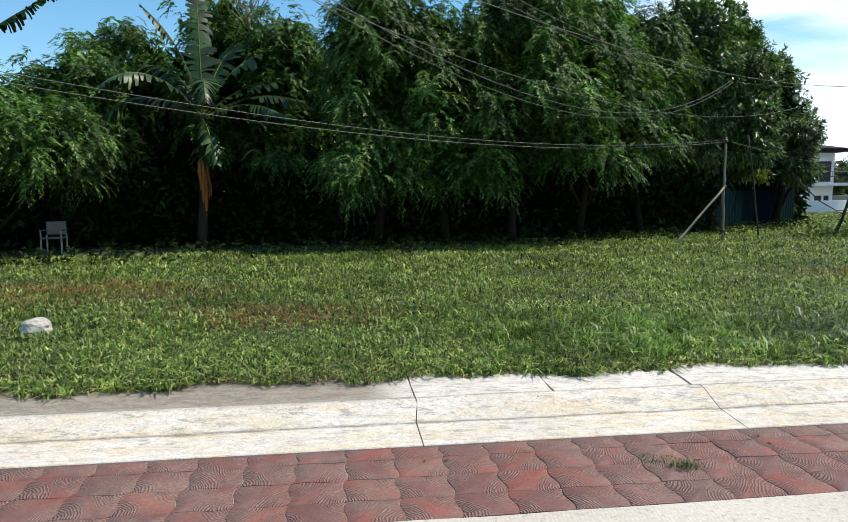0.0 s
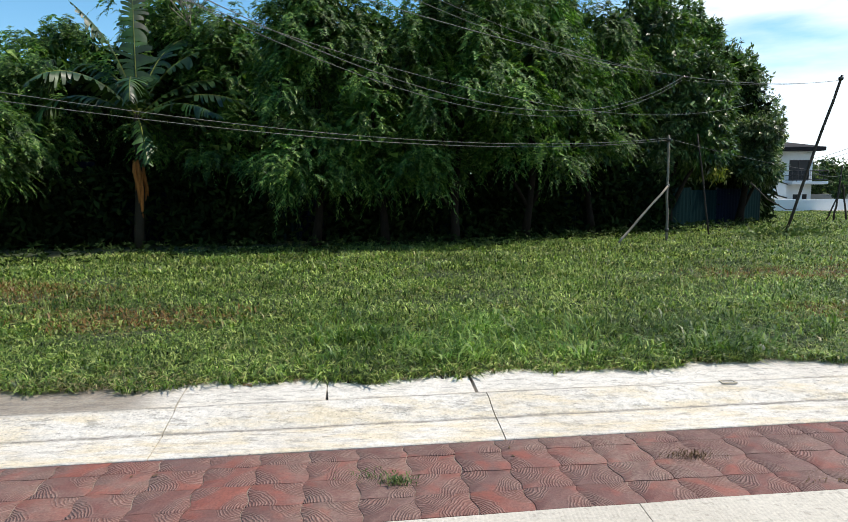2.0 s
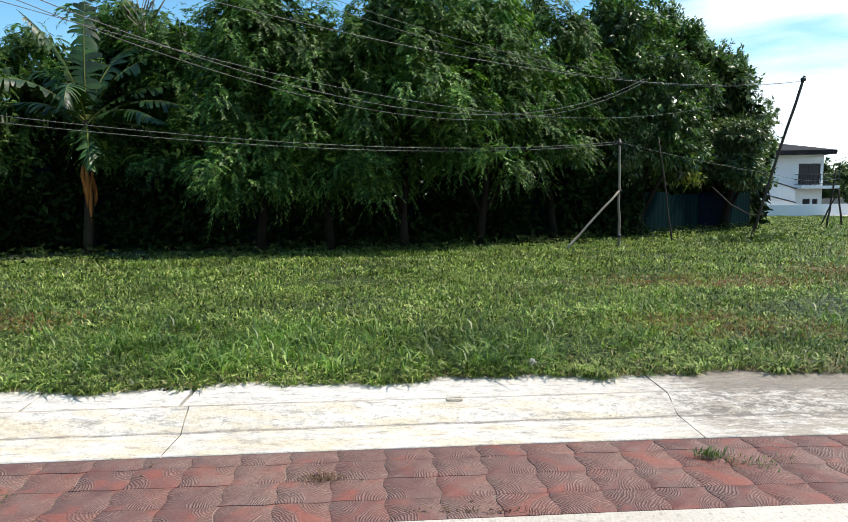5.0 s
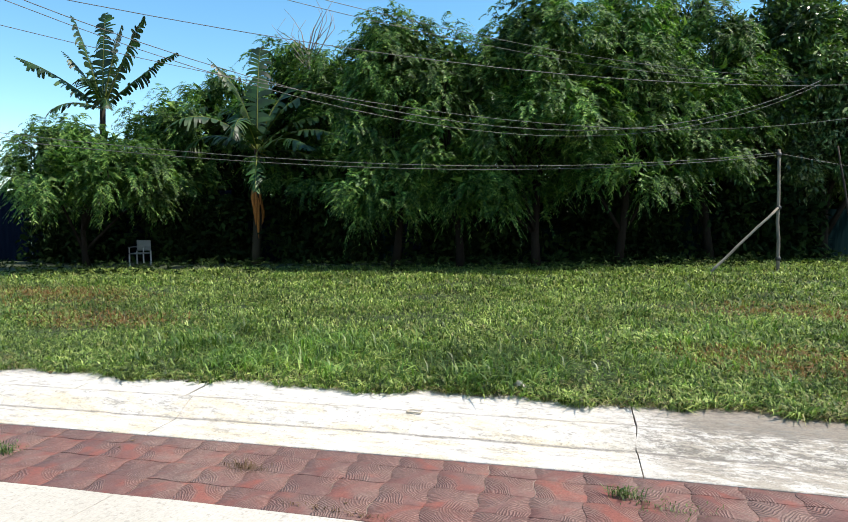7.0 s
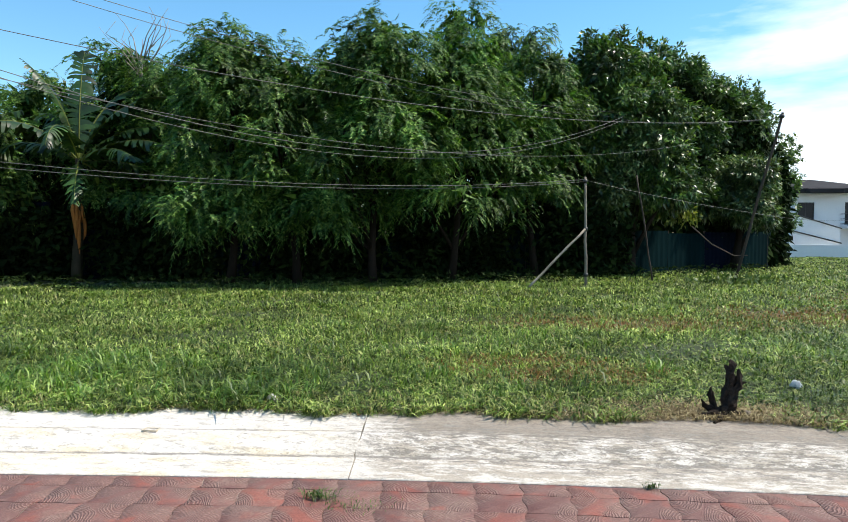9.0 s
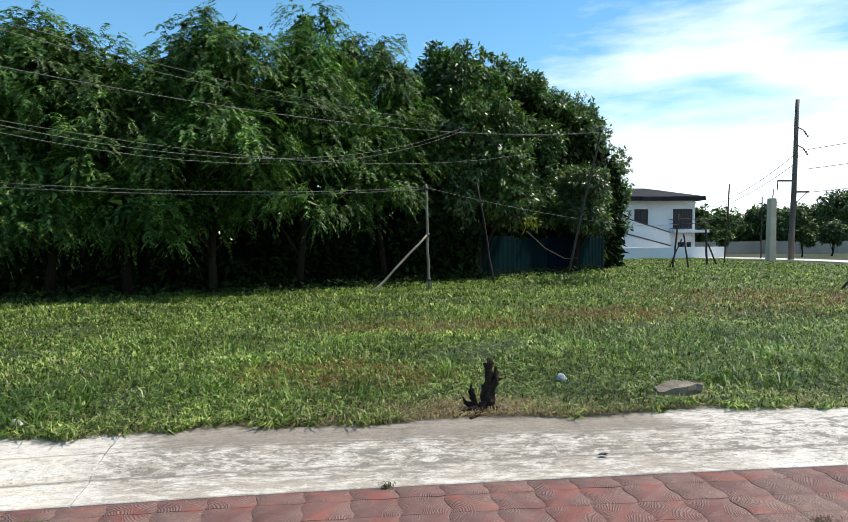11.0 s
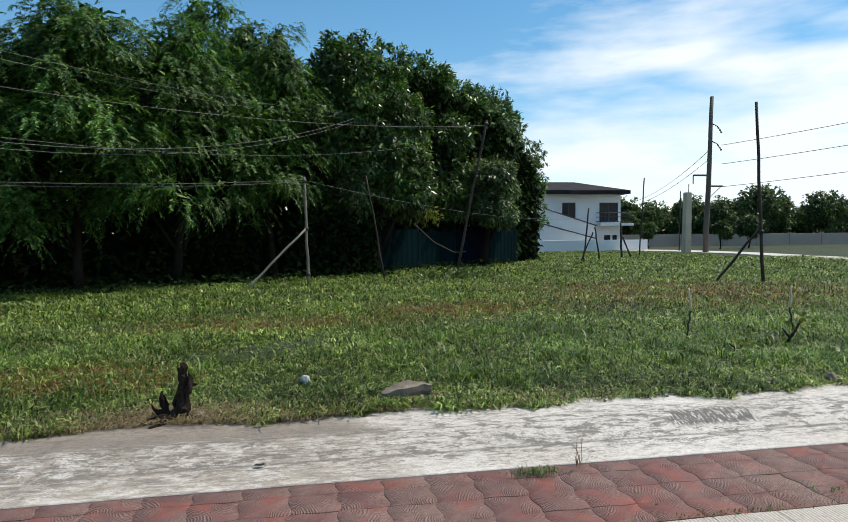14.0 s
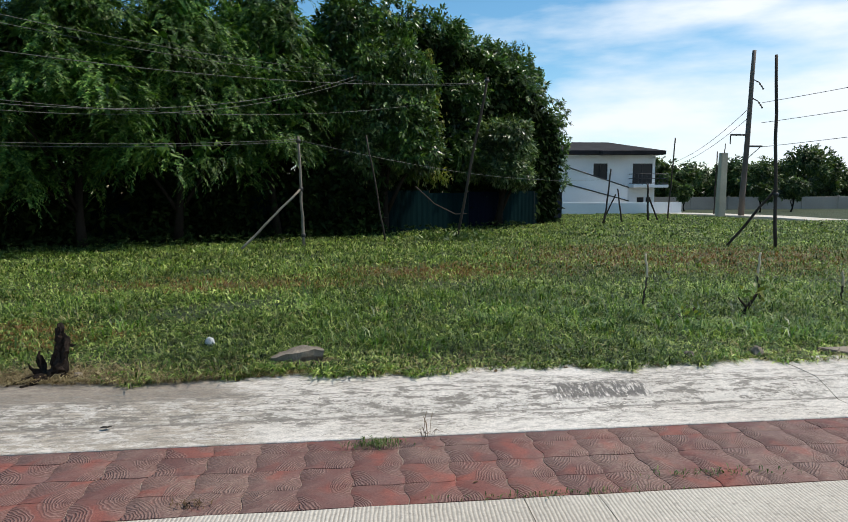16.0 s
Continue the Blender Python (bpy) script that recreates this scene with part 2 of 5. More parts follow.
def soil_material():
    m, t, p = material("soil_and_thatch")
    v = mapped(t)
    a, b = noise_of(t, v, 0.45, 4), noise_of(t, v, 7.0, 6, 0.7)
    c = ramp(t, a, [(0.3, (0.022, 0.036, 0.010)), (0.55, (0.04, 0.055, 0.015)), (0.8, (0.08, 0.065, 0.035))])
    c = mix(t, 1.0, c, ramp(t, b, [(0.25, 0.35), (0.75, 1.3)]), "MULTIPLY")
    total = None
    for x, y, rx, ry in RED_PATCHES:
        bl = blob(t, v, x, y, rx, ry)
        total = bl if total is None else maths(t, "MAXIMUM", total, bl)
    c = mix(t, maths(t, "MULTIPLY", total, 0.45), c, (0.10, 0.05, 0.025))
    t.links.new(c, p.inputs["Base Color"])
    p.inputs["Roughness"].default_value = 0.95
    bump(t, p, b, 0.8, 0.03)
    return m


M_SOIL = soil_material()


def kerb_material():
    """Pale cast concrete, cream in the gutter, with grey weathered stretches and streaks along the kerb."""
    m, t, p = material("kerb_concrete")
    v = mapped(t)
    s = t.nodes.new("ShaderNodeSeparateXYZ")
    t.links.new(v, s.inputs["Vector"])
    uv = t.nodes.new("ShaderNodeUVMap")
    us = t.nodes.new("ShaderNodeSeparateXYZ")
    t.links.new(uv.outputs["UV"], us.inputs["Vector"])
    along, across = us.outputs["X"], us.outputs["Y"]
    big = noise_of(t, v, 0.9, 4)
    streak = noise_of(t, mapped(t, (2.2, 11, 11)), 1.5, 10, 0.78)
    blot = noise_of(t, mapped(t, (2.6, 8, 8)), 2.0, 12, 0.80)
    fine = noise_of(t, v, 60, 5, 0.7)
    mottle = noise_of(t, mapped(t, (1, 1.8, 1.8)), 14, 9, 0.75)
    c = ramp(t, big, [(0.3, (0.61, 0.55, 0.48)), (0.7, (0.74, 0.685, 0.62))])
    # cream deposit of the gutter and face
    cream = maths(t, "MULTIPLY", window_mask(t, across, -0.1, 0.62, 0.12), window_mask(t, along, -30, 5.8, 0.2))
    c = mix(t, maths(t, "MULTIPLY", cream, ramp(t, noise_of(t, mapped(t, (1.3, 5, 5)), 1.7, 6, 0.65), [(0.44, 0.0), (0.60, 0.85)])), c, (0.66, 0.55, 0.39))
    dusty = maths(t, "MULTIPLY", window_mask(t, along, 5.95, 10.6, 0.35), ramp(t, noise_of(t, mapped(t, (2.2, 6.0, 6.0)), 1.9, 12, 0.80), [(0.46, 0.15), (0.53, 0.9)]))
    c = mix(t, dusty, c, (0.37, 0.315, 0.25))
    # grey-brown weathered tops
    wear = maths(t, "MULTIPLY", window_mask(t, across, 0.60, 2.0, 0.05), window_mask(t, along, -30, -0.15, 0.25))
    wear2 = maths(t, "MULTIPLY", window_mask(t, maths(t, "ADD", across, maths(t, "MULTIPLY", maths(t, "SUBTRACT", blot, 0.5), 0.5)), 0.60, 2.0, 0.07), window_mask(t, maths(t, "ADD", along, maths(t, "MULTIPLY", across, 0.8)), 6.8, 10.9, 0.25))
    wear = maths(t, "MAXIMUM", wear, wear2)
    wear = maths(t, "MULTIPLY", wear, ramp(t, blot, [(0.20, 0.6), (0.48, 1.0)]))
    c = mix(t, wear, c, ramp(t, blot, [(0.38, (0.15, 0.12, 0.095)), (0.58, (0.36, 0.30, 0.235))]))
    # dark growth, in streaks
    grime_zone = maths(t, "MULTIPLY", window_mask(t, along, 5.9, 15.0, 0.3), window_mask(t, across, 0.2, 0.8, 0.12))
    grime = maths(t, "MULTIPLY", grime_zone, ramp(t, blot, [(0.515, 0.0), (0.54, 0.85)]))
    c = mix(t, grime, c, (0.185, 0.16, 0.132))
    spots = maths(t, "MULTIPLY", window_mask(t, along, 12.8, 13.6, 0.05), window_mask(t, across, 0.45, 0.66, 0.03))
    c = mix(t, maths(t, "MULTIPLY", spots, ramp(t, noise_of(t, mapped(t, (26, 7, 7)), 1.5, 6, 0.6), [(0.44, 0.0), (0.50, 0.9)])), c, (0.11, 0.10, 0.095))
    thin = ramp(t, streak, [(0.56, 0.0), (0.60, 0.45)])
    c = mix(t, thin, c, (0.27, 0.245, 0.21))
    seam = maths(t, "MULTIPLY", window_mask(t, maths(t, "ADD", across, maths(t, "MULTIPLY", maths(t, "SUBTRACT", streak, 0.5), 0.07)), 0.343, 0.362, 0.010), ramp(t, mottle, [(0.36, 0.15), (0.52, 0.95)]))
    c = mix(t, seam, c, (0.19, 0.165, 0.14))
    smear = maths(t, "MULTIPLY", window_mask(t, across, 0.12, 1.1, 0.05), ramp(t, blot, [(0.550, 0.0), (0.585, 0.6)]))
    c = mix(t, smear, c, (0.26, 0.24, 0.21))
    seam2 = maths(t, "MULTIPLY", window_mask(t, maths(t, "ADD", across, maths(t, "MULTIPLY", maths(t, "SUBTRACT", streak, 0.5), 0.06)), 0.602, 0.618, 0.009), ramp(t, mottle, [(0.40, 0.0), (0.56, 0.85)]))
    c = mix(t, seam2, c, (0.20, 0.175, 0.145))
    # fine lichen specks in drifts, and trowel lines drawn along the weathered stretch
    speck_zone = maths(t, "MULTIPLY", window_mask(t, along, 5.9, 16.0, 0.2), window_mask(t, across, 0.05, 1.2, 0.05))
    speck = maths(t, "MULTIPLY", ramp(t, noise_of(t, mapped(t, (4.5, 13, 13)), 3.0, 12, 0.86), [(0.52, 0.0), (0.55, 0.85)]), ramp(t, noise_of(t, mapped(t, (0.8, 2.6, 2.6)), 1.6, 4, 0.6), [(0.40, 0.0), (0.58, 1.0)]))
    c = mix(t, maths(t, "MULTIPLY", speck_zone, speck), c, (0.20, 0.175, 0.145))
    drawn = maths(t, "ADD", across, maths(t, "MULTIPLY", maths(t, "SINE", maths(t, "MULTIPLY_ADD", along, 0.75, 0.4)), 0.07))
    lines = ramp(t, maths(t, "SINE", maths(t, "MULTIPLY", drawn, 190.0)), [(0.80, 0.0), (0.97, 0.75)])
    scored = maths(t, "MULTIPLY", maths(t, "MULTIPLY", window_mask(t, along, 6.6, 11.4, 0.5), window_mask(t, drawn, 0.44, 0.64, 0.03)), ramp(t, mottle, [(0.40, 0.1), (0.55, 1.0)]))
    c = mix(t, maths(t, "MULTIPLY", scored, lines), c, (0.17, 0.145, 0.12))
    pits = ramp(t, noise_of(t, mapped(t, (1, 2.2, 2.2)), 34, 3, 0.5), [(0.66, 0.0), (0.70, 0.75)])
    c = mix(t, pits, c, (0.22, 0.20, 0.17))
    c = mix(t, 1.0, c, ramp(t, mottle, [(0.34, 0.70), (0.54, 1.0)]), "MULTIPLY")
    c = mix(t, 1.0, c, ramp(t, fine, [(0.25, 0.70), (0.65, 1.06)]), "MULTIPLY")
    t.links.new(c, p.inputs["Base Color"])
    p.inputs["Roughness"].default_value = 0.85
    h = maths(t, "ADD", maths(t, "MULTIPLY", fine, 0.5), blot)
    bump(t, p, h, 0.5, 0.014)
    return m


M_KERB = kerb_material()


def road_material():
    """Pale road concrete with a tined finish across the road."""
    m, t, p = material("tined_concrete")
    v = mapped(t)
    big = noise_of(t, v, 0.8, 4)
    fine = noise_of(t, v, 45, 5, 0.7)
    wv = node(t, "ShaderNodeTexWave", Scale=14.0, Distortion=2.6, Detail=3.0)
    wv.inputs["Detail Scale"].default_value = 1.2
    t.links.new(mapped(t, (1, 0.45, 1), rot=(0, 0, 0.12)), wv.inputs["Vector"])
    s = t.nodes.new("ShaderNodeSeparateXYZ")
    t.links.new(v, s.inputs["Vector"])
    tined = maths(t, "MULTIPLY_ADD", window_mask(t, s.outputs["X"], 8.6, 90.0, 1.2), 0.85, 0.15)
    worn = ramp(t, noise_of(t, v, 2.2, 4, 0.6), [(0.35, 0.35), (0.62, 1.0)])
    c = ramp(t, big, [(0.3, (0.50, 0.445, 0.375)), (0.7, (0.62, 0.565, 0.49))])
    c = mix(t, 1.0, c, ramp(t, fine, [(0.25, 0.7), (0.7, 1.05)]), "MULTIPLY")
    c = mix(t, maths(t, "MULTIPLY", maths(t, "MULTIPLY", tined, worn), ramp(t, wv.outputs["Fac"], [(0.10, 0.75), (0.42, 0.0)])), c, (0.22, 0.19, 0.155))
    c = mix(t, ramp(t, noise_of(t, v, 26, 4, 0.6), [(0.58, 0.0), (0.66, 0.55)]), c, (0.26, 0.23, 0.195))
    t.links.new(c, p.inputs["Base Color"])
    p.inputs["Roughness"].default_value = 0.9
    bump(t, p, maths(t, "ADD", maths(t, "MULTIPLY", wv.outputs["Fac"], tined), maths(t, "MULTIPLY", fine, 0.8)), 0.5, 0.006)
    return m


M_ROAD = road_material()


def tile_material():
    """Red pigmented concrete tile: a smooth middle, and fans of pressed ridges about two opposite corners."""
    m, t, p = material("red_ridged_tile")
    info = t.nodes.new("ShaderNodeObjectInfo")
    r = info.outputs["Random"]
    geo = t.nodes.new("ShaderNodeNewGeometry")
    world_at = geo.outputs["Position"]
    s = t.nodes.new("ShaderNodeSeparateXYZ")
    t.links.new(mapped(t), s.inputs["Vector"])
    flip = maths(t, "SIGN", maths(t, "SUBTRACT", maths(t, "FRACT", maths(t, "MULTIPLY", r, 7.0)), 0.5))
    x = maths(t, "MULTIPLY", s.outputs["X"], flip)
    wob = maths(t, "MULTIPLY", maths(t, "SUBTRACT", noise_of(t, world_at, 7, 3), 0.5), 0.085)

    def away(cx, cy):
        dx, dy = maths(t, "SUBTRACT", x, cx), maths(t, "SUBTRACT", s.outputs["Y"], cy)
        return maths(t, "SQRT", maths(t, "ADD", maths(t, "MULTIPLY", dx, dx), maths(t, "MULTIPLY", dy, dy)))

    near = maths(t, "ADD", maths(t, "MINIMUM", away(-0.21, -0.13), away(0.19, 0.16)), wob)
    rings = maths(t, "MULTIPLY_ADD", maths(t, "SINE", maths(t, "MULTIPLY", near, 380.0)), 0.5, 0.5)
    reach = maths(t, "ADD", 0.19, maths(t, "MULTIPLY", maths(t, "FRACT", maths(t, "MULTIPLY", r, 13.0)), 0.08))
    ridged = ramp(t, maths(t, "SUBTRACT", reach, near), [(0.0, 0.0), (0.025, 1.0)])
    grain = noise_of(t, world_at, 70, 6, 0.75)
    stain = noise_of(t, world_at, 2.2, 6, 0.65)
    c = ramp(t, r, [(0.0, (0.135, 0.066, 0.058)), (0.6, (0.18, 0.076, 0.064)), (1.0, (0.250, 0.084, 0.062))])
    c = mix(t, ramp(t, stain, [(0.40, 0.0), (0.62, 0.75)]), c, (0.185, 0.110, 0.096))
    c = mix(t, ramp(t, noise_of(t, world_at, 4.5, 3, 0.5), [(0.52, 0.0), (0.66, 0.7)]), c, (0.27, 0.082, 0.060))
    c = mix(t, maths(t, "MULTIPLY", ridged, 0.5), c, (0.17, 0.098, 0.084))
    wear = ramp(t, noise_of(t, world_at, 16, 4, 0.6), [(0.35, 0.15), (0.6, 0.85)])
    crest = maths(t, "MULTIPLY", maths(t, "MULTIPLY", ridged, wear), ramp(t, rings, [(0.5, 0.0), (0.92, 0.72)]))
    c = mix(t, crest, c, (0.36, 0.225, 0.185))
    groove = maths(t, "MULTIPLY", ridged, ramp(t, rings, [(0.05, 0.3), (0.30, 0.0)]))
    c = mix(t, groove, c, (0.085, 0.045, 0.040))
    dust = maths(t, "MULTIPLY", ramp(t, noise_of(t, world_at, 1.1, 5, 0.6), [(0.48, 0.0), (0.66, 0.6)]), ramp(t, noise_of(t, world_at, 38, 5, 0.7), [(0.42, 0.15), (0.6, 1.0)]))
    c = mix(t, dust, c, (0.30, 0.21, 0.165))
    c = mix(t, 1.0, c, ramp(t, grain, [(0.28, 0.55), (0.70, 1.2)]), "MULTIPLY")
    t.links.new(c, p.inputs["Base Color"])
    p.inputs["Roughness"].default_value = 0.7
    p.inputs["Specular IOR Level"].default_value = 0.3
    bump(t, p, maths(t, "ADD", maths(t, "MULTIPLY", ridged, rings), maths(t, "MULTIPLY", grain, 0.35)), 0.8, 0.006)
    return m


M_TILE = tile_material()
M_JOINT = plain("joint_dirt", (0.34, 0.26, 0.21), 0.95, 0, 0.4, 9, 0.5)


# ---- mesh helpers ----
def part(name, bm, mat, parent=None, label=""):
    me = bpy.data.meshes.new(name)
    bm.to_mesh(me)
    bm.free()
    me.materials.append(mat)
    ob = new(name, me)
    if parent:
        ob.parent = parent
    if label:
        ob["label"] = label
    return ob


def thing(name, label, category, group="", at=(0, 0, 0), kind=""):
    ob = new(name)
    ob.location = at
    ob.empty_display_size = 0.2
    return tagged(ob, label, category, group, kind)


def raw_mesh(name, verts, faces, mat, smooth=False):
    """A mesh from numpy arrays: verts (n, 3), faces (m, 4)."""
    me = bpy.data.meshes.new(name)
    n, m = len(verts), len(faces)
    k = faces.shape[1]
    me.vertices.add(n)
    me.vertices.foreach_set("co", np.ascontiguousarray(verts, dtype=np.float32).ravel())
    me.loops.add(m * k)
    me.loops.foreach_set("vertex_index", np.ascontiguousarray(faces, dtype=np.int32).ravel())
    me.polygons.add(m)
    me.polygons.foreach_set("loop_start", np.arange(0, m * k, k, dtype=np.int32))
    me.update(calc_edges=True)
    me.materials.append(mat)
    if smooth:
        me.polygons.foreach_set("use_smooth", np.ones(m, dtype=bool))
    return me


def box(bm, lo, hi, bev=0.0):
    vs = [bm.verts.new((x, y, z)) for z in (lo[2], hi[2]) for y in (lo[1], hi[1]) for x in (lo[0], hi[0])]
    fs = [bm.faces.new([vs[i] for i in q]) for q in ((0, 2, 3, 1), (4, 5, 7, 6), (0, 1, 5, 4), (2, 6, 7, 3), (0, 4, 6, 2), (1, 3, 7, 5))]
    if bev:
        edges = list({e for f in fs for e in f.edges})
        bmesh.ops.bevel(bm, geom=edges, offset=bev, segments=1, affect="EDGES")
    return bm


def tube(bm, pts, radii, sides=7, cap=True, rough=0.0, rng=None):
    """A tube along pts with a radius at each point."""
    rings = []
    n = len(pts)
    pts = [Vector(p) for p in pts]
    for i, p in enumerate(pts):
        d = (pts[min(i + 1, n - 1)] - pts[max(i - 1, 0)]).normalized()
        a = d.orthogonal().normalized() if i == 0 else (side - d * side.dot(d)).normalized()
        side = a
        b = d.cross(a)
        r = radii[i] if hasattr(radii, "__len__") else radii
        ring = []
        for k in range(sides):
            ang = 2 * math.pi * k / sides
            q = r * (1 + (rng.uniform(-rough, rough) if rng else 0))
            ring.append(bm.verts.new(p + (a * math.cos(ang) + b * math.sin(ang)) * q))
        rings.append(ring)
    for i in range(n - 1):
        for k in range(sides):
            f = bm.faces.new((rings[i][k], rings[i][(k + 1) % sides], rings[i + 1][(k + 1) % sides], rings[i + 1][k]))
            f.smooth = True
    if cap:
        bm.faces.new(rings[0][::-1])
        bm.faces.new(rings[-1])
    return bm


def kerb_y(x):
    """The line where the red tiles meet the gutter."""
    return 4.50 + 0.014 * (x - 6.5) - 0.085 * math.log1p(math.exp(min(40, 6.5 - x)))


def kerb_y_np(x):
    return 4.50 + 0.014 * (x - 6.5) - 0.085 * np.logaddexp(0, 6.5 - x)


def along(x, d):
    """A point d behind the tile edge, square to it, at the station x."""
    s = (kerb_y(x + 0.05) - kerb_y(x - 0.05)) / 0.1
    n = math.hypot(1, s)
    return x - d * s / n, kerb_y(x) + d / n


def ground_z(x, y):
    return max(-0.03, 0.150 - 0.0048 * max(0.0, y - 6) - 0.004 * max(0.0, x - 10)) + 0.025 * noise.noise((x * 0.35, y * 0.35, 0)) + 0.012 * noise.noise((x * 1.7, y * 1.7, 3))


def tree_line(x):
    return 15.6 + 0.40 * x if x < 8 else 18.8 + 0.85 * (x - 8)


# ---- ground, road ----
def build_ground():
    xs = list(np.arange(-22, 46.1, 0.5))
    bm = bmesh.new()
    ds = [0.95, 1.1, 1.3] + list(np.arange(1.7, 34, 0.55)) + [38, 44]
    grid = []
    for x in xs:
        col = []
        for d in ds:
            y = kerb_y(x) + d
            z = ground_z(x, y) - (0.06 if d < 1.0 else 0.02 if d < 1.2 else 0)
            col.append(bm.verts.new((x, y, z)))
        grid.append(col)
    for i in range(len(xs) - 1):
        for j in range(len(ds) - 1):
            bm.faces.new((grid[i][j], grid[i + 1][j], grid[i + 1][j + 1], grid[i][j + 1])).smooth = True
    # the sheet goes on to the horizon
    R = 900
    ring = [grid[0][j] for j in range(len(ds))]
    a, b = bm.verts.new((-R, ring[0].co.y, 0.05)), bm.verts.new((-R, ring[-1].co.y, 0.05))
    bm.faces.new([a] + ring + [b])
    ring = [grid[-1][j] for j in range(len(ds))]
    c, d2 = bm.verts.new((R, ring[0].co.y, 0.05)), bm.verts.new((R, ring[-1].co.y, 0.05))
    bm.faces.new([d2] + ring[::-1] + [c])
    top = [grid[i][-1] for i in range(len(xs))]
    e, f = bm.verts.new((-R, R, 0.05)), bm.verts.new((R, R, 0.05))
    bm.faces.new([b] + top + [d2, f, e])
    bmesh.ops.recalc_face_normals(bm, faces=bm.faces)
    tagged(part("ground", bm, M_SOIL), "earth ground of a vacant grassy lot", "ground", kind="structure")


build_ground()

ROAD_JOINTS = [-7.0, -3.3, 2.90, 7.6, 12.20, 12.62, 17.0, 22.0, 28.0]
TILE_W, BAND = 0.30, 0.91


def build_road():
    road = thing("road", "pale tined concrete road with cut joints", "road", kind="structure")
    xs = [-60] + ROAD_JOINTS + [70]
    for a, b in zip(xs[:-1], xs[1:]):
        bm = bmesh.new()
        n = max(2, int((b - a) / 0.4))
        stations = [a + 0.0025 + (b - a - 0.005) * i / n for i in range(n + 1)]
        rows = []
        for x in stations:
            jag = 0.018 * noise.noise((x * 5, 1.7, 0)) + 0.01 * noise.noise((x * 17, 4, 0))
            y1 = kerb_y(x) - BAND + jag
            rows.append([bm.verts.new(v) for v in ((x, y1, -0.12), (x, y1, -0.004), (x, y1 - 0.012, 0.004), (x, y1 - 7.5, 0.03), (x, y1 - 7.5, -0.12))])
        for r, s in zip(rows[:-1], rows[1:]):
            for j in range(4):
                bm.faces.new((r[j], s[j], s[j + 1], r[j + 1]))
        for r in (rows[0], rows[-1]):
            bm.faces.new(r)
        bmesh.ops.recalc_face_normals(bm, faces=bm.faces)
        part("road_slab", bm, M_ROAD, road)
    # bed below slabs and tiles
    bm = bmesh.new()
    rows = []
    for x in np.arange(-60, 70.1, 1.0):
        rows.append([bm.verts.new((x, kerb_y(x) + d, -0.005)) for d in (-9, 1.2)])
    for r, s in zip(rows[:-1], rows[1:]):
        bm.faces.new((r[0], s[0], s[1], r[1]))
    part("bed", bm, M_JOINT, road)
    # verge across the road, behind the walk
    bm = bmesh.new()
    vs = [bm.verts.new(v) for v in ((-900, -4.2, 0.02), (-900, -900, 0.02), (900, -900, 0.02), (900, -4.2, 0.02))]
    bm.faces.new(vs)
    tagged(part("ground_south", bm, M_SOIL), "grass verge across the road", "ground", kind="structure")


build_road()

# joints of the kerb and of its top
KERB_JOINTS = [-24.0, -14.0, -7.2, -3.6, 0.06, 2.33, 5.90, 15.10, 20.0, 26.0, 34.0]
TOP_JOINTS = [-24.0, -14.0, -7.2, -3.6, 0.06, 1.12, 2.27, 5.90, 15.10, 20.0, 26.0, 34.0]
FRONT = [(0.0, -0.10), (0.0, 0.004), (0.006, 0.010), (0.335, 0.020), (0.365, 0.030), (0.45, 0.070), (0.54, 0.106), (0.585, 0.122), (0.615, 0.128), (0.615, -0.10)]
TOP = [(0.617, -0.10), (0.617, 0.128), (0.85, 0.142), (1.10, 0.150), (1.14, 0.145), (1.14, -0.10)]


def kerb_piece(name, a, b, profile, parent, ga, gb):
    bm = bmesh.new()
    uvl = bm.loops.layers.uv.new("UVMap")
    n = max(2, int((b - a) / 0.16))
    rows = []
    for i in range(n + 1):
        x = a + ga + (b - a - ga - gb) * i / n
        row = []
        for d, z in profile:
            w = 0.006 * noise.noise((x * 2.3, d * 6, 1.0)) + 0.003 * noise.noise((x * 9, d * 20, 2.0)) if 0.01 < d and z > -0.05 else 0.0
            skew = 0.035 * noise.noise((d * 5.0, a if i == 0 else b, 7.3)) if i in (0, n) else 0
            px, py = along(x, d)
            v = bm.verts.new((px + skew, py, z + w))
            row.append((v, (x, d)))
        rows.append(row)
    for r, s in zip(rows[:-1], rows[1:]):
        for j in range(len(profile) - 1):
            quad = (r[j], s[j], s[j + 1], r[j + 1])
            f = bm.faces.new([q[0] for q in quad])
            for lp, q in zip(f.loops, quad):
                lp[uvl].uv = q[1]
    for r in (rows[0], rows[-1]):
        f = bm.faces.new([q[0] for q in r])
        for lp, q in zip(f.loops, r):
            lp[uvl].uv = q[1]
    bmesh.ops.recalc_face_normals(bm, faces=bm.faces)
    return part(name, bm, M_KERB, parent)


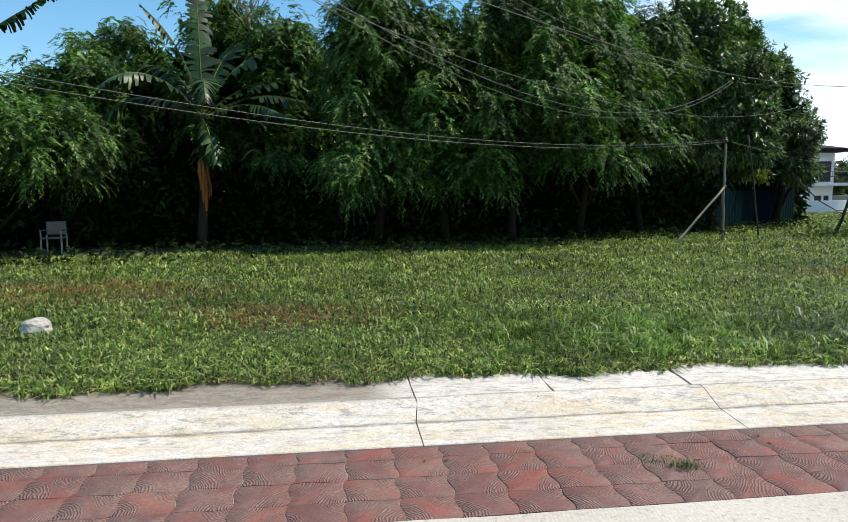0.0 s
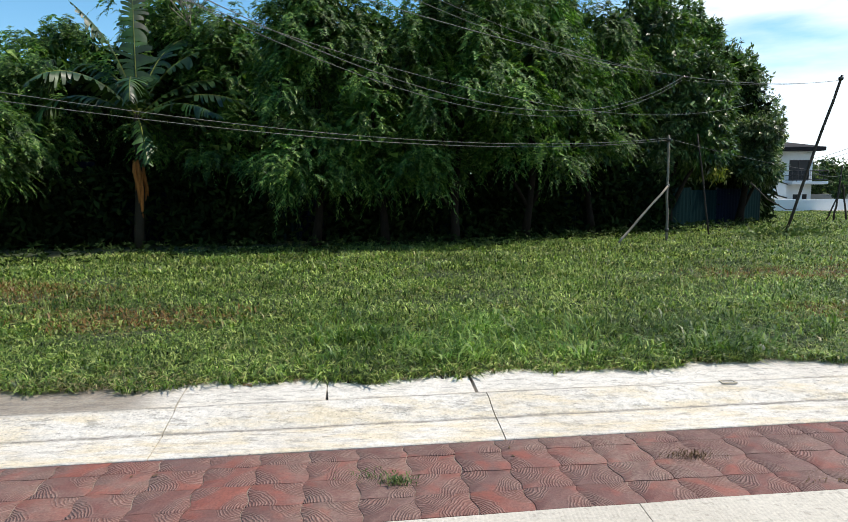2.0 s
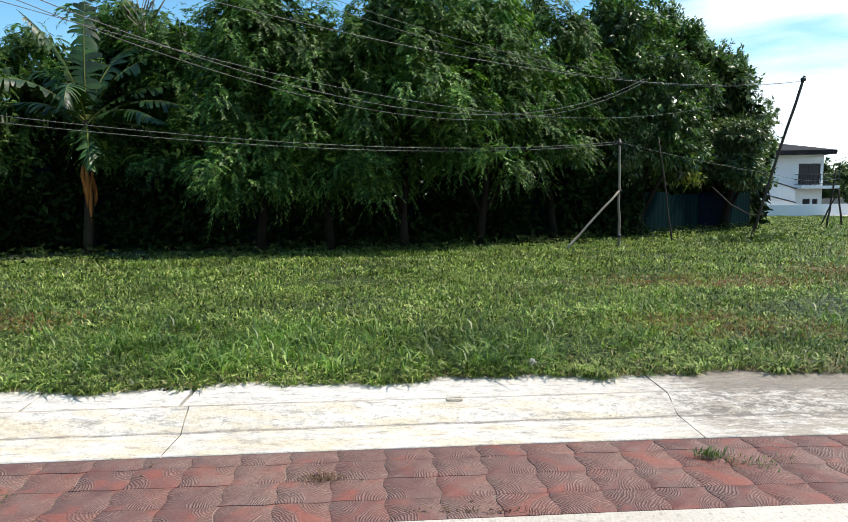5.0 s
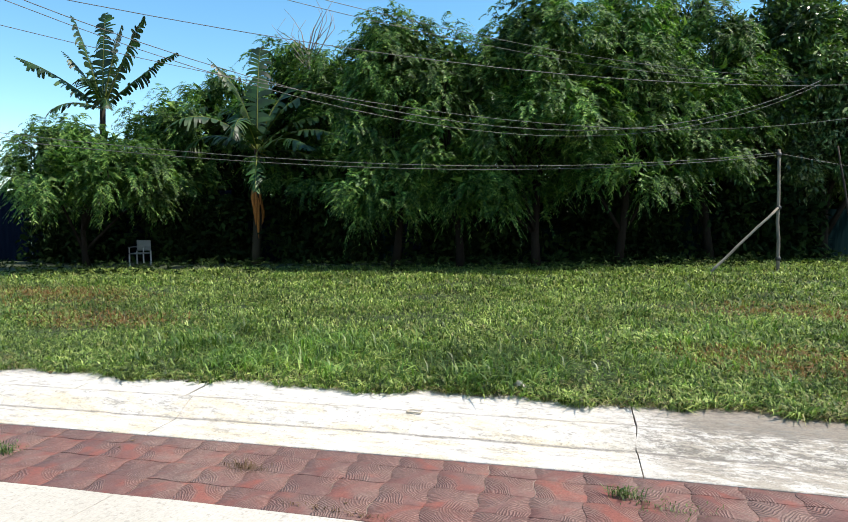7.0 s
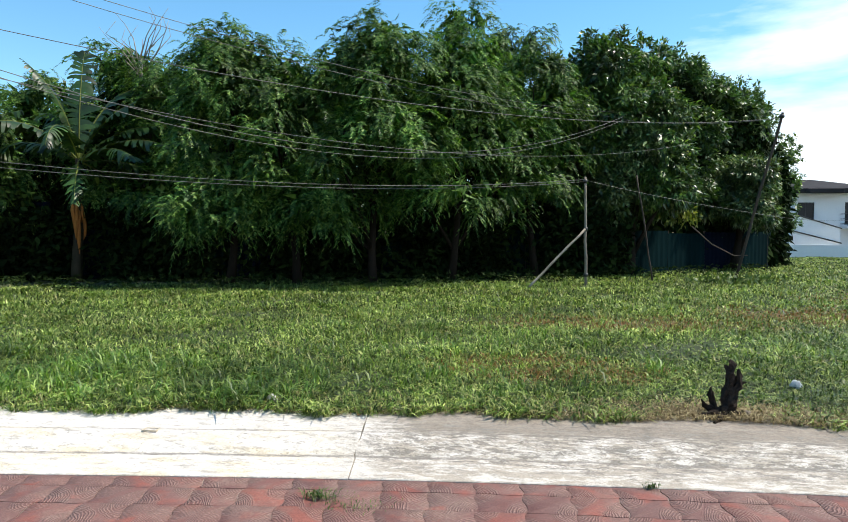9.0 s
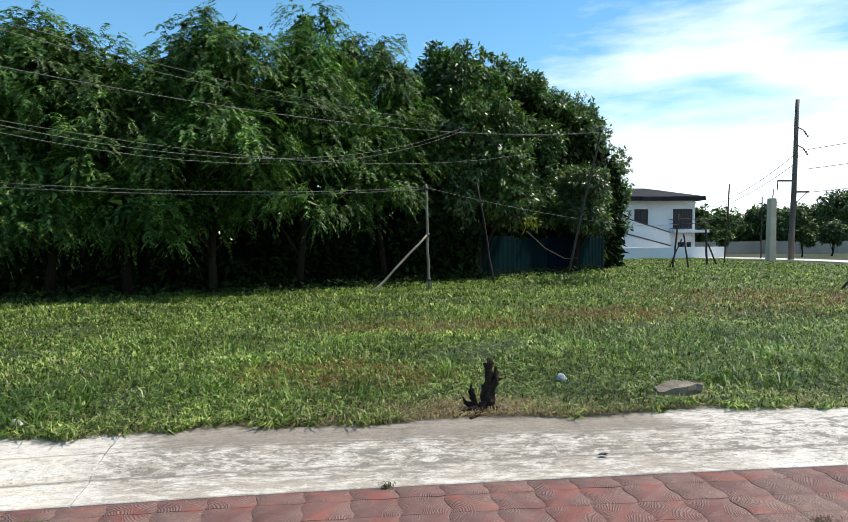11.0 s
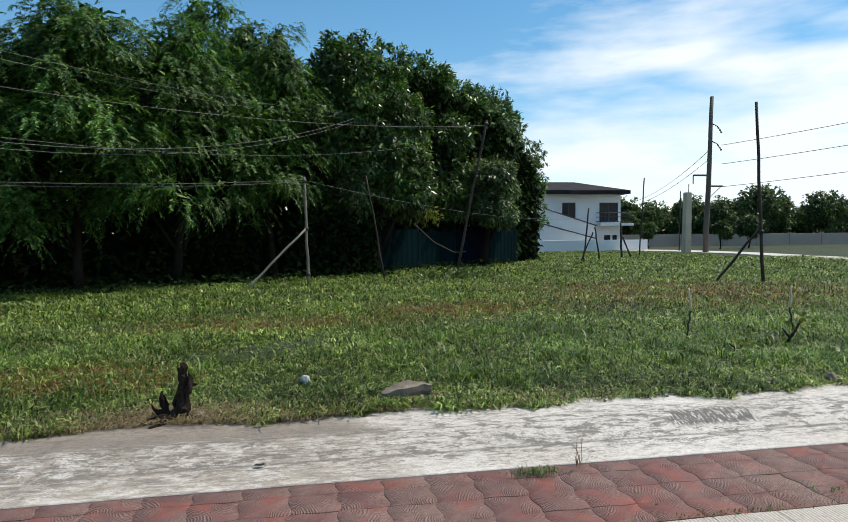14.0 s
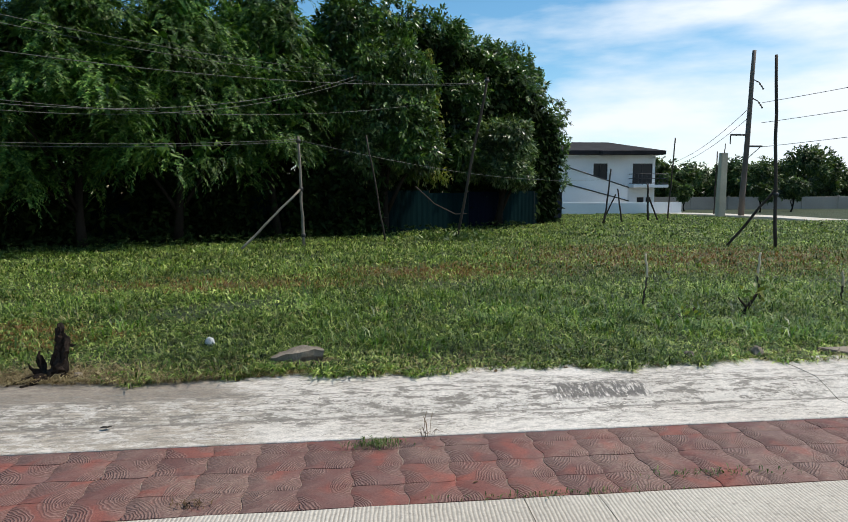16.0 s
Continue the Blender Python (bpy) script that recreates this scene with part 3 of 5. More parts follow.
def build_kerb():
    kerb = thing("kerb", "weathered pale concrete kerb and gutter beside the lawn", "kerb", kind="structure")
    for a, b in zip(KERB_JOINTS[:-1], KERB_JOINTS[1:]):
        kerb_piece("kerb_stone", a, b, FRONT, kerb, 0.004, 0.004)
    for a, b in zip(TOP_JOINTS[:-1], TOP_JOINTS[1:]):
        cover = a == 1.12
        kerb_piece("drain_cover" if cover else "kerb_top", a, b, TOP, kerb, 0.016 if cover else 0.007, 0.020 if cover else 0.007)
    for x, d in ((1.30, 0.98), (2.05, 0.98)):
        bm = bmesh.new()
        px, py = along(x, d)
        box(bm, (px - 0.014, py - 0.045, 0.142), (px + 0.014, py + 0.045, 0.154), 0.004)
        part("lifting_slot", bm, M_DARKLITTER, kerb, "dark rusted lifting slot")
    bm = bmesh.new()
    px, py = along(4.28, 0.60)
    for lo, hi in (((-0.06, -0.035), (0.06, -0.025)), ((-0.06, 0.025), (0.06, 0.035)), ((-0.06, -0.025), (-0.05, 0.025)), ((0.05, -0.025), (0.06, 0.025))):
        box(bm, (px + lo[0], py + lo[1], 0.12), (px + hi[0], py + hi[1], 0.1295))
    part("stamped_mark", bm, M_PILLAR, kerb, "small rectangular mark pressed in the concrete")


build_kerb()


# ---- generic growth ----
def blades(rng, x, y, z, height, width, lean, mat, name):
    """Grass blades: bent four-cornered slivers at the given feet."""
    n = len(x)
    az = rng.uniform(0, 2 * np.pi, n)
    dirx, diry = np.cos(az), np.sin(az)
    sx, sy = -diry, dirx
    h, w, l = height, width, lean
    v = np.empty((n, 4, 3), np.float32)
    v[:, 0] = np.stack([x, y, z], 1)
    mx, my, mz = x + dirx * l * h * 0.35, y + diry * l * h * 0.35, z + h * 0.62
    v[:, 1] = np.stack([mx + sx * w, my + sy * w, mz], 1)
    v[:, 2] = np.stack([x + dirx * l * h, y + diry * l * h, z + h * np.clip(1.05 - 0.35 * l, 0.3, 1)], 1)
    v[:, 3] = np.stack([mx - sx * w, my - sy * w, mz], 1)
    f = np.arange(n * 4, dtype=np.int32).reshape(n, 4)
    return raw_mesh(name, v.reshape(-1, 3), f, mat)


def ground_np(x, y):
    return np.maximum(-0.03, 0.150 - 0.0048 * np.maximum(0, y - 6) - 0.004 * np.maximum(0, x - 10)) - 0.005 + 0.02 * np.sin(x * 1.1 + 0.7 * np.sin(y * 0.9)) * np.cos(y * 0.8)


def lumps(x, y):
    return 0.5 + 0.25 * np.sin(x * 1.9 + 1.3 * np.sin(y * 1.1)) + 0.25 * np.sin(y * 2.7 + 1.1 * np.sin(x * 1.7))


def build_lawn():
    rng = np.random.default_rng(3)
    sets = []
    for n, x0, x1, d0, d1, h0, w0 in ((220000, -5.5, 20, 1.0, 3.2, 0.085, 0.0055), (210000, -10, 26, 3.2, 8.0, 0.105, 0.0078), (200000, -16, 36, 8.0, 17.0, 0.14, 0.012), (80000, -10, 40, 17.0, 29.0, 0.16, 0.022), (36000, 18, 36, 29.0, 45.0, 0.09, 0.035)):
        x = rng.uniform(x0, x1, n)
        d = d0 + (d1 - d0) * rng.uniform(0, 1, n) ** 1.15
        edge = 0.06 * np.sin(x * 3.1) + 0.05 * np.sin(x * 7.7 + 1) + 0.03 * np.sin(x * 17.0)
        y = kerb_y_np(x) + d + (edge if d0 < 1.5 else 0)
        lump = lumps(x, y)
        bare = (y < kerb_y_np(x) + 1.6) & (x > 7.2) & (x < 10.4) & (rng.uniform(0, 1, n) < 0.5)
        bare |= (((x - 8.70) / 0.42) ** 2 + ((y - 5.66) / 0.22) ** 2 < 1) | (((x - 10.78) / 0.40) ** 2 + ((y - 5.98) / 0.20) ** 2 < 1)
        keep = (rng.uniform(0, 1, n) < 0.5 + 0.6 * lump) & (y < np.where(x < 8, 15.6 + 0.40 * x, 18.8 + 0.85 * (x - 8)) + np.where(x < 21, 3.0, 30)) & ~bare
        x, y, lump = x[keep], y[keep], lump[keep]
        k = len(x)
        h = h0 * rng.uniform(0.45, 1.4, k) * (0.75 + 0.5 * lump)
        sets.append((x, y, ground_np(x, y) - 0.015, h, w0 * rng.uniform(0.6, 1.5, k), rng.uniform(0.3, 2.1, k)))
    for s in sets:
        me = blades(rng, *s, M_GRASS, "grass")
        tagged(new("grass", me), "uneven green lawn grass with dry reddish patches", "grass", kind="stuff")
    # coarser, taller clumps
    centres = []
    for n, x0, x1, y0, y1 in ((130, 0.6, 5.2, 5.35, 7.2), (36, 4, 9, 6.2, 10), (150, 10.5, 19, 6.2, 9.5), (16, -6, 1, 6, 9), (50, -6, 16, 9, 16)):
        for _ in range(n):
            centres.append((rng.uniform(x0, x1), rng.uniform(y0, y1)))
    for _ in range(150):
        bx = float(rng.uniform(-3, 10))
        centres.append((bx, tree_line(bx) + float(rng.normal(0.1, 0.35))))
    c = np.array(centres)
    k = 26
    x = (c[:, :1] + rng.normal(0, 0.10, (len(c), k))).ravel()
    y = (c[:, 1:] + rng.normal(0, 0.10, (len(c), k))).ravel()
    ok = y > kerb_y_np(x) + 1.08
    x, y = x[ok], y[ok]
    me = blades(rng, x, y, ground_np(x, y) - 0.02, rng.uniform(0.10, 0.27, len(x)), rng.uniform(0.005, 0.010, len(x)), rng.uniform(0.5, 1.9, len(x)), M_TUFT, "tall_grass")
    tagged(new("tall_grass", me), "taller clumps of coarse bright grass in the lawn", "grass", kind="stuff")


build_lawn()


def dry_fringe():
    """Straw and dead runners lying along the kerb."""
    rng = np.random.default_rng(8)
    n = 15000
    x = np.where(rng.uniform(0, 1, n) < 0.5, rng.uniform(-5, 18, n), rng.normal(8.8, 1.3, n))
    y = kerb_y_np(x) + 0.98 + np.abs(rng.normal(0, 0.28, n)) + 0.05 * np.sin(x * 3.1)
    me = blades(rng, x, y, ground_np(x, y) + 0.005, rng.uniform(0.02, 0.075, n), rng.uniform(0.002, 0.005, n), rng.uniform(1.0, 2.4, n), M_STRAW, "dry_grass")
    tagged(new("dry_grass", me), "dry straw and dead runners along the kerb", "grass", kind="stuff")


dry_fringe()


def leaf_quads(rng, base, direction, length, width, normal=None):
    """Diamond leaves from base along direction, lying square to normal where it is given. Returns (n, 4, 3)."""
    n = len(base)
    d = direction / (np.linalg.norm(direction, axis=1, keepdims=True) + 1e-9)
    r = rng.normal(0, 1, (n, 3)) if normal is None else normal + rng.normal(0, 0.40, (n, 3))
    s = np.cross(d, r)
    s /= np.linalg.norm(s, axis=1, keepdims=True) + 1e-9
    L, W = np.reshape(length, (-1, 1)), np.reshape(width, (-1, 1))
    v = np.empty((n, 4, 3), np.float32)
    v[:, 0] = base
    v[:, 1] = base + d * L * 0.45 + s * W
    v[:, 2] = base + d * L
    v[:, 2, 2] -= (L * 0.12)[:, 0]
    v[:, 3] = base + d * L * 0.45 - s * W
    return v


def leaf_tris(rng, base, direction, length, width, normal):
    """Narrow pointed leaflets. Returns (n, 3, 3)."""
    n = len(base)
    d = direction / (np.linalg.norm(direction, axis=1, keepdims=True) + 1e-9)
    s = np.cross(d, normal + rng.normal(0, 0.45, (n, 3)))
    s /= np.linalg.norm(s, axis=1, keepdims=True) + 1e-9
    L, W = np.reshape(length, (-1, 1)), np.reshape(width, (-1, 1))
    return np.stack([base + s * W, base - s * W * 0.7 + d * L * 0.15, base + d * L], 1).astype(np.float32)


def inner_points(rng, lobes, n):
    """Points inside the lobes, for the dense growth within a crown."""
    lob = np.array(lobes)
    L = lob[rng.integers(len(lob), size=n)]
    d = rng.normal(0, 1, (n, 3))
    d /= np.linalg.norm(d, axis=1, keepdims=True)
    rad = np.stack([L[:, 3], L[:, 3], L[:, 4]], 1)
    return L[:, :3] + d * rad * (0.66 * rng.uniform(0, 1, n) ** 0.5)[:, None], d


def crown_points(rng, lobes, n, shell=0.55):
    """Points near the surface of a union of ellipsoid lobes, with outward directions."""
    lob = np.array(lobes)
    weight = (lob[:, 3] * lob[:, 4]) ** 1.0
    pick = rng.choice(len(lob), n, p=weight / weight.sum())
    d = rng.normal(0, 1, (n, 3))
    d[:, 1] = np.where(rng.uniform(0, 1, n) < 0.6, -np.abs(d[:, 1]), d[:, 1])
    d /= np.linalg.norm(d, axis=1, keepdims=True)
    r = shell + (1 - shell) * rng.uniform(0, 1, n) ** 0.6
    r *= 1 + 0.12 * rng.normal(0, 1, n)
    L = lob[pick]
    rad = np.stack([L[:, 3], L[:, 3], L[:, 4]], 1)
    p = L[:, :3] + d * rad * r[:, None]
    return p, d


def tree_lobes(rng, x, y, h, r, low, count, lobe_r, taper=0.55):
    """Lobes spread through an upright crown from height low to h."""
    out = []
    for _ in range(count):
        a, q = rng.uniform(0, 2 * np.pi), rng.uniform(0, 1) ** 0.5
        f = rng.uniform(0, 1)
        spread = r * (0.95 - taper * f ** 2)
        lr = lobe_r * rng.uniform(0.7, 1.25)
        z = low + lr * 0.8 + f * (h - low - lr * 1.6)
        out.append((x + math.cos(a) * q * (spread - lr * 0.5), y + math.sin(a) * q * (spread - lr * 0.5), z, lr, lr * 0.85))
    return out


def trunk_bm(rng, x, y, h, r0, lobes, lean=0.3, limbs=6):
    bm = bmesh.new()
    tx, ty = x + rng.uniform(-lean, lean), y + rng.uniform(-lean, lean)
    pts, rad = [], []
    for i in range(7):
        f = i / 6
        pts.append((x + (tx - x) * f + 0.08 * math.sin(f * 7 + x), y + (ty - y) * f + 0.08 * math.cos(f * 6 + y), ground_z(x, y) - 0.05 + f * h * 0.78))
        rad.append(r0 * (1.25 if i == 0 else 1 - 0.75 * f))
    tube(bm, pts, rad, 9)
    for k in range(min(limbs, len(lobes))):
        lx, ly, lz = lobes[k][:3]
        f = min(0.8, max(0.22, (lz - 1.2) / (h * 0.85) * 0.8))
        i = int(f * 6)
        s = Vector(pts[i])
        e = Vector((lx, ly, lz))
        mid = s.lerp(e, 0.5) + Vector((0, 0, 0.25))
        tube(bm, [s, mid, e], [rad[i] * 0.6, rad[i] * 0.38, 0.02], 6)
        for _ in range(3):
            e2 = e + Vector((rng.uniform(-0.8, 0.8), rng.uniform(-0.8, 0.8), rng.uniform(-0.4, 0.7)))
            tube(bm, [mid.lerp(e, 0.6), e.lerp(e2, 0.5) + Vector((0, 0, 0.1)), e2], [rad[i] * 0.25, 0.02, 0.008], 5)
    return bm


def feathery_crown(rng, lobes, twigs, leaflets=18, twig_len=0.46, leaf_len=0.135, leaf_w=0.025, droop=0.82):
    """Plumes of arching, drooping twigs with paired narrow leaflets, over a dense inner growth."""
    per = 11
    c, d0 = crown_points(rng, lobes, twigs // per, 0.80)
    p, d = np.repeat(c, per, 0), np.repeat(d0, per, 0)
    twigs = len(p)
    p = p + rng.normal(0, 0.13, p.shape)
    out = d * np.array([0.8, 0.8, 0.4]) + rng.normal(0, 0.45, (twigs, 3)) * np.array([1, 1, 0.6])
    out[:, 2] += 0.22
    out /= np.linalg.norm(out, axis=1, keepdims=True)
    ln = twig_len * rng.uniform(0.55, 1.4, twigs)
    side = np.cross(out, np.array([0, 0, 1.0]))
    side /= np.linalg.norm(side, axis=1, keepdims=True) + 1e-6
    tris = []
    for k in range(leaflets):
        f = (k + 0.8) / leaflets
        b = p + out * (ln * f)[:, None]
        b[:, 2] -= droop * ln * f * f
        sg = 1 if k % 2 else -1
        dr = side * sg * 0.8 + out * 0.7
        dr[:, 2] -= 0.35 + droop * f * 0.8
        dr += rng.normal(0, 0.18, dr.shape)
        up = out * (0.3 + 0.7 * f) + d * 0.3 + np.array([0, 0, 1.0 - 0.5 * f])
        tris.append(leaf_tris(rng, b, dr, leaf_len * rng.uniform(0.7, 1.3, twigs) * (1.1 - 0.4 * f), leaf_w * rng.uniform(0.7, 1.3, twigs), up))
    m = len(lobes) * 75
    q, dq = inner_points(rng, lobes, m)
    dn = rng.normal(0, 0.7, (m, 3))
    dn[:, 2] -= 0.5
    tris.append(leaf_tris(rng, q, dn, rng.uniform(0.25, 0.5, m), rng.uniform(0.06, 0.12, m), dq))
    return np.concatenate(tris)


def broad_crown(rng, lobes, sprays, leaves=10, leaf_len=0.23, leaf_w=0.040, inner=70):
    """Rosettes of drooping lance-shaped leaves, over a dense inner growth."""
    p, d = crown_points(rng, lobes, sprays, 0.72)
    quads = []
    for k in range(leaves):
        dr = d * 0.8 + rng.normal(0, 0.7, d.shape)
        dr[:, 2] -= 0.45
        b = p + rng.normal(0, 0.05, p.shape)
        quads.append(leaf_quads(rng, b, dr, leaf_len * rng.uniform(0.7, 1.3, sprays), leaf_w * rng.uniform(0.8, 1.3, sprays), d * 0.7 + np.array([0, 0, 0.7])))
    m = len(lobes) * inner
    q, dq = inner_points(rng, lobes, m)
    dn = rng.normal(0, 0.7, (m, 3))
    dn[:, 2] -= 0.5
    quads.append(leaf_quads(rng, q, dn, leaf_len * rng.uniform(1.2, 2.2, m), leaf_w * rng.uniform(1.5, 3.0, m)))
    return np.concatenate(quads)


def crown_part(leaves, mat, parent, label=""):
    v = leaves.reshape(-1, 3)
    f = np.arange(len(v), dtype=np.int32).reshape(-1, leaves.shape[1])
    ob = new("crown", raw_mesh("crown", v, f, mat))
    ob.parent = parent
    if label:
        ob["label"] = label
    return ob


def feathery_tree(seed, x, y, h, r, low, twigs, label, lobes_n=16, lobe_r=1.0, trunk=0.13):
    rng = np.random.default_rng(seed)
    lobes = tree_lobes(rng, x, y, h, r * 1.28, low, lobes_n + 6, lobe_r * 0.88)
    lobes += [(x + dx, y + dy, h - 0.9 * lobe_r - dz, lobe_r * 0.85, lobe_r * 0.85) for dx, dy, dz in ((0, 0, 0), (-0.7, -0.2, 0.9), (0.7, -0.2, 1.1))]
    t = thing("feathery_tree", label, "tree", "trees along the back of the lot")
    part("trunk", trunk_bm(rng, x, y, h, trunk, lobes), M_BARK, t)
    crown_part(feathery_crown(rng, lobes, int(twigs * 1.15)), M_LEUC, t)
    return t


LBL = "tall feathery-leaved tree in the shady thicket behind the lawn"
LBC = "tall slim dark tree hung with creepers above the thicket"
feathery_tree(11, -10.3, 15.2, 4.8, 2.1, 1.9, 2500, "low spreading feathery-leaved tree at the end of the thicket", 20, 0.95, 0.10)
feathery_tree(10, -9.8, 18.6, 6.3, 1.6, 1.4, 1700, LBL, 18, 0.9, 0.10)
feathery_tree(12, -6.2, 21.6, 8.6, 2.3, 2.4, 2000, LBL, 22, 0.95)
feathery_tree(22, -9.6, 21.8, 7.9, 2.2, 2.0, 1700, LBL, 20, 0.95)
feathery_tree(13, -4.0, 20.6, 7.7, 1.9, 1.9, 1900, LBL, 18, 0.95)
feathery_tree(14, -1.0, 18.0, 7.8, 1.6, 1.6, 2600, LBL, 24, 0.95)
feathery_tree(20, 0.9, 18.2, 7.2, 2.0, 1.5, 2600, LBL, 24, 0.95)
feathery_tree(15, 3.1, 19.0, 8.4, 2.3, 1.7, 2800, LBL, 28, 0.95)
feathery_tree(16, 5.5, 20.2, 8.1, 2.2, 2.0, 2400, LBL, 24, 0.95)
feathery_tree(18, 8.2, 22.2, 8.2, 1.9, 2.0, 1900, LBL, 20, 0.9)


def creeper_column(seed, x, y, h, r):
    """A tall stem wrapped in dark creepers, with a light feathery crown over it."""
    rng = np.random.default_rng(seed)
    t = thing("creeper_tree", LBC, "tree", "trees along the back of the lot")
    lobes = [(x + rng.uniform(-1.2, 1.2), y + rng.uniform(-0.6, 0.6), h - 0.6 - 3.6 * rng.uniform(0, 1), 0.7, 0.8) for _ in range(12)]
    part("trunk", trunk_bm(rng, x, y, h, 0.3, lobes), M_BARK, t)
    crown_part(feathery_crown(rng, lobes, 900), M_LEUC, t)
    n = 5200
    a, z = rng.uniform(0, 2 * np.pi, n), 3.0 + (h - 5.0) * rng.uniform(0, 1, n)
    wide = r * (0.75 + 0.30 * np.sin(z * 1.7 + seed) + 0.15 * np.sin(z * 4.1)) * rng.uniform(0.5, 1.1, n)
    d = np.stack([np.cos(a), np.sin(a), np.zeros(n)], 1)
    p = np.array([x, y, 0.0]) + d * wide[:, None] + np.stack([0 * z, 0 * z, z], 1)
    dr = d * 0.4 + rng.normal(0, 0.3, (n, 3)) - np.array([0, 0, 0.9])
    ob = crown_part(leaf_quads(rng, p, dr, rng.uniform(0.14, 0.30, n), rng.uniform(0.03, 0.06, n)), M_MANGO, t, "dark hanging creepers round the trunk")
    ob.name = "creepers"


creeper_column(21, 4.75, 26.2, 11.2, 0.80)
creeper_column(17, 7.3, 26.0, 11.4, 1.0)


def broad_tree(seed, x, y, h, r, low, sprays, label, lobes_n=14, lobe_r=1.2, mat=None):
    rng = np.random.default_rng(seed)
    lobes = tree_lobes(rng, x, y, h, r, low, lobes_n, lobe_r, 0.25)
    t = thing("broadleaf_tree", label, "tree", "trees along the back of the lot")
    part("trunk", trunk_bm(rng, x, y, h, 0.2, lobes), M_BARK, t)
    crown_part(broad_crown(rng, lobes, sprays), mat or M_MANGO, t)
    return t


LBM = "dense dark glossy-leaved tree at the corner of the thicket"
broad_tree(31, 11.4, 25.0, 9.4, 2.8, 2.0, 3800, LBM, 36, 1.0)
broad_tree(38, 9.9, 24.6, 9.4, 1.8, 2.0, 2200, LBM, 22, 0.9)
broad_tree(39, 17.0, 33.0, 10.0, 2.7, 2.0, 2800, LBM, 30, 1.0)
broad_tree(32, 14.7, 30.3, 9.9, 2.9, 2.0, 4000, LBM, 40, 1.0)
broad_tree(33, 18.4, 34.2, 10.2, 2.9, 2.0, 4000, LBM, 34, 1.15)
broad_tree(36, 20.5, 36.2, 9.7, 2.5, 1.3, 3000, LBM, 26, 1.05)
broad_tree(34, 12.0, 24.4, 5.8, 2.1, 1.9, 1900, "pale-leaved low tree, lightened as if sunlit, before the dark thicket", 18, 0.8, M_LITLEAF)
broad_tree(35, 17.6, 29.4, 5.2, 2.2, 1.9, 2000, "pale-leaved low tree, lightened as if sunlit, before the dark thicket", 18, 0.85, M_LITLEAF)
broad_tree(37, 20.6, 35.0, 5.1, 1.8, 1.8, 1600, LBM, 12, 0.9)


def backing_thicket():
    """The dense growth behind the front row, its shade put into dark leaf colour."""
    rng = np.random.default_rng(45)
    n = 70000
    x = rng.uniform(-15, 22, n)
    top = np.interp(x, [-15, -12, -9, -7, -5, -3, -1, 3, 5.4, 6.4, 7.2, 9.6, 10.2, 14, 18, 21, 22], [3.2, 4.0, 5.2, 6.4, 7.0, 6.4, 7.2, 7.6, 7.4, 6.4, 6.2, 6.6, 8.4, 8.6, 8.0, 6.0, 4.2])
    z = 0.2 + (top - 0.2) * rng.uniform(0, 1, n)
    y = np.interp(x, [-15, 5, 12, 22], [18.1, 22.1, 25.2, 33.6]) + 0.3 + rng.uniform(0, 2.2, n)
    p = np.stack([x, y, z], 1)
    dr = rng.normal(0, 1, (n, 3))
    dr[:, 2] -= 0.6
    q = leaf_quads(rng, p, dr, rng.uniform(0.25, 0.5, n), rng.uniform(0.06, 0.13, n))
    # near-black leaf mass added as shade before the fence, open where the sheets show
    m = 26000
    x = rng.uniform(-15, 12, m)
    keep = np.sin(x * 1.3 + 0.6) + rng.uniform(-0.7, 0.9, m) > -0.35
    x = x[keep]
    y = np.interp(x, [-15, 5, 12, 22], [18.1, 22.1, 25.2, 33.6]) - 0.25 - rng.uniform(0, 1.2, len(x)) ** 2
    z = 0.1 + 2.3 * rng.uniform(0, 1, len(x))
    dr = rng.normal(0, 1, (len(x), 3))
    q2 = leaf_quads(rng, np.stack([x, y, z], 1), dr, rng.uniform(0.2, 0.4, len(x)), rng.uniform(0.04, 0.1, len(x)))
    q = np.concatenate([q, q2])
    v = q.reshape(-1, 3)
    me = raw_mesh("thicket", v, np.arange(len(v), dtype=np.int32).reshape(-1, 4), M_SHADELEAF)
    tagged(new("thicket", me), "dense undergrowth behind the trees, its leaf colour darkened as shade", "thicket", kind="stuff")


backing_thicket()


def bare_twigs(x, y, z, h):
    """Leafless twigs standing out of the thicket's top."""
    rng = np.random.default_rng(71)
    t = thing("bare_shrub", "leafless thin grey twigs above the thicket", "shrub")
    part("stem", pole_bm((x, y, 0.05), (x, y, z), 0.05, 0.03, 4, 0.06), M_POLE, t)
    for k in range(16):
        a = Vector((x + rng.uniform(-0.2, 0.2), y + rng.uniform(-0.2, 0.2), z - rng.uniform(0, 0.8)))
        b = a + Vector((rng.uniform(-1.1, 1.1), rng.uniform(-0.5, 0.5), h * rng.uniform(0.5, 1.0)))
        c = b + Vector((rng.uniform(-0.4, 0.4), 0, 0.4))
        part("twig", tube(bmesh.new(), [a, a.lerp(b, 0.5) + Vector((rng.uniform(-0.15, 0.15), 0, 0.1)), b, c], [0.022, 0.016, 0.010, 0.006], 5), M_POLE, t)


# ---- thicket floor and fence ----
def fence_y(x):
    if x < 5:
        return 22.1 + 0.20 * (x - 5)
    if x < 12:
        return 22.1 + 0.443 * (x - 5)
    return 25.2 + 0.84 * (x - 12) if x < 20 else 31.92 + 1.93 * (x - 20)


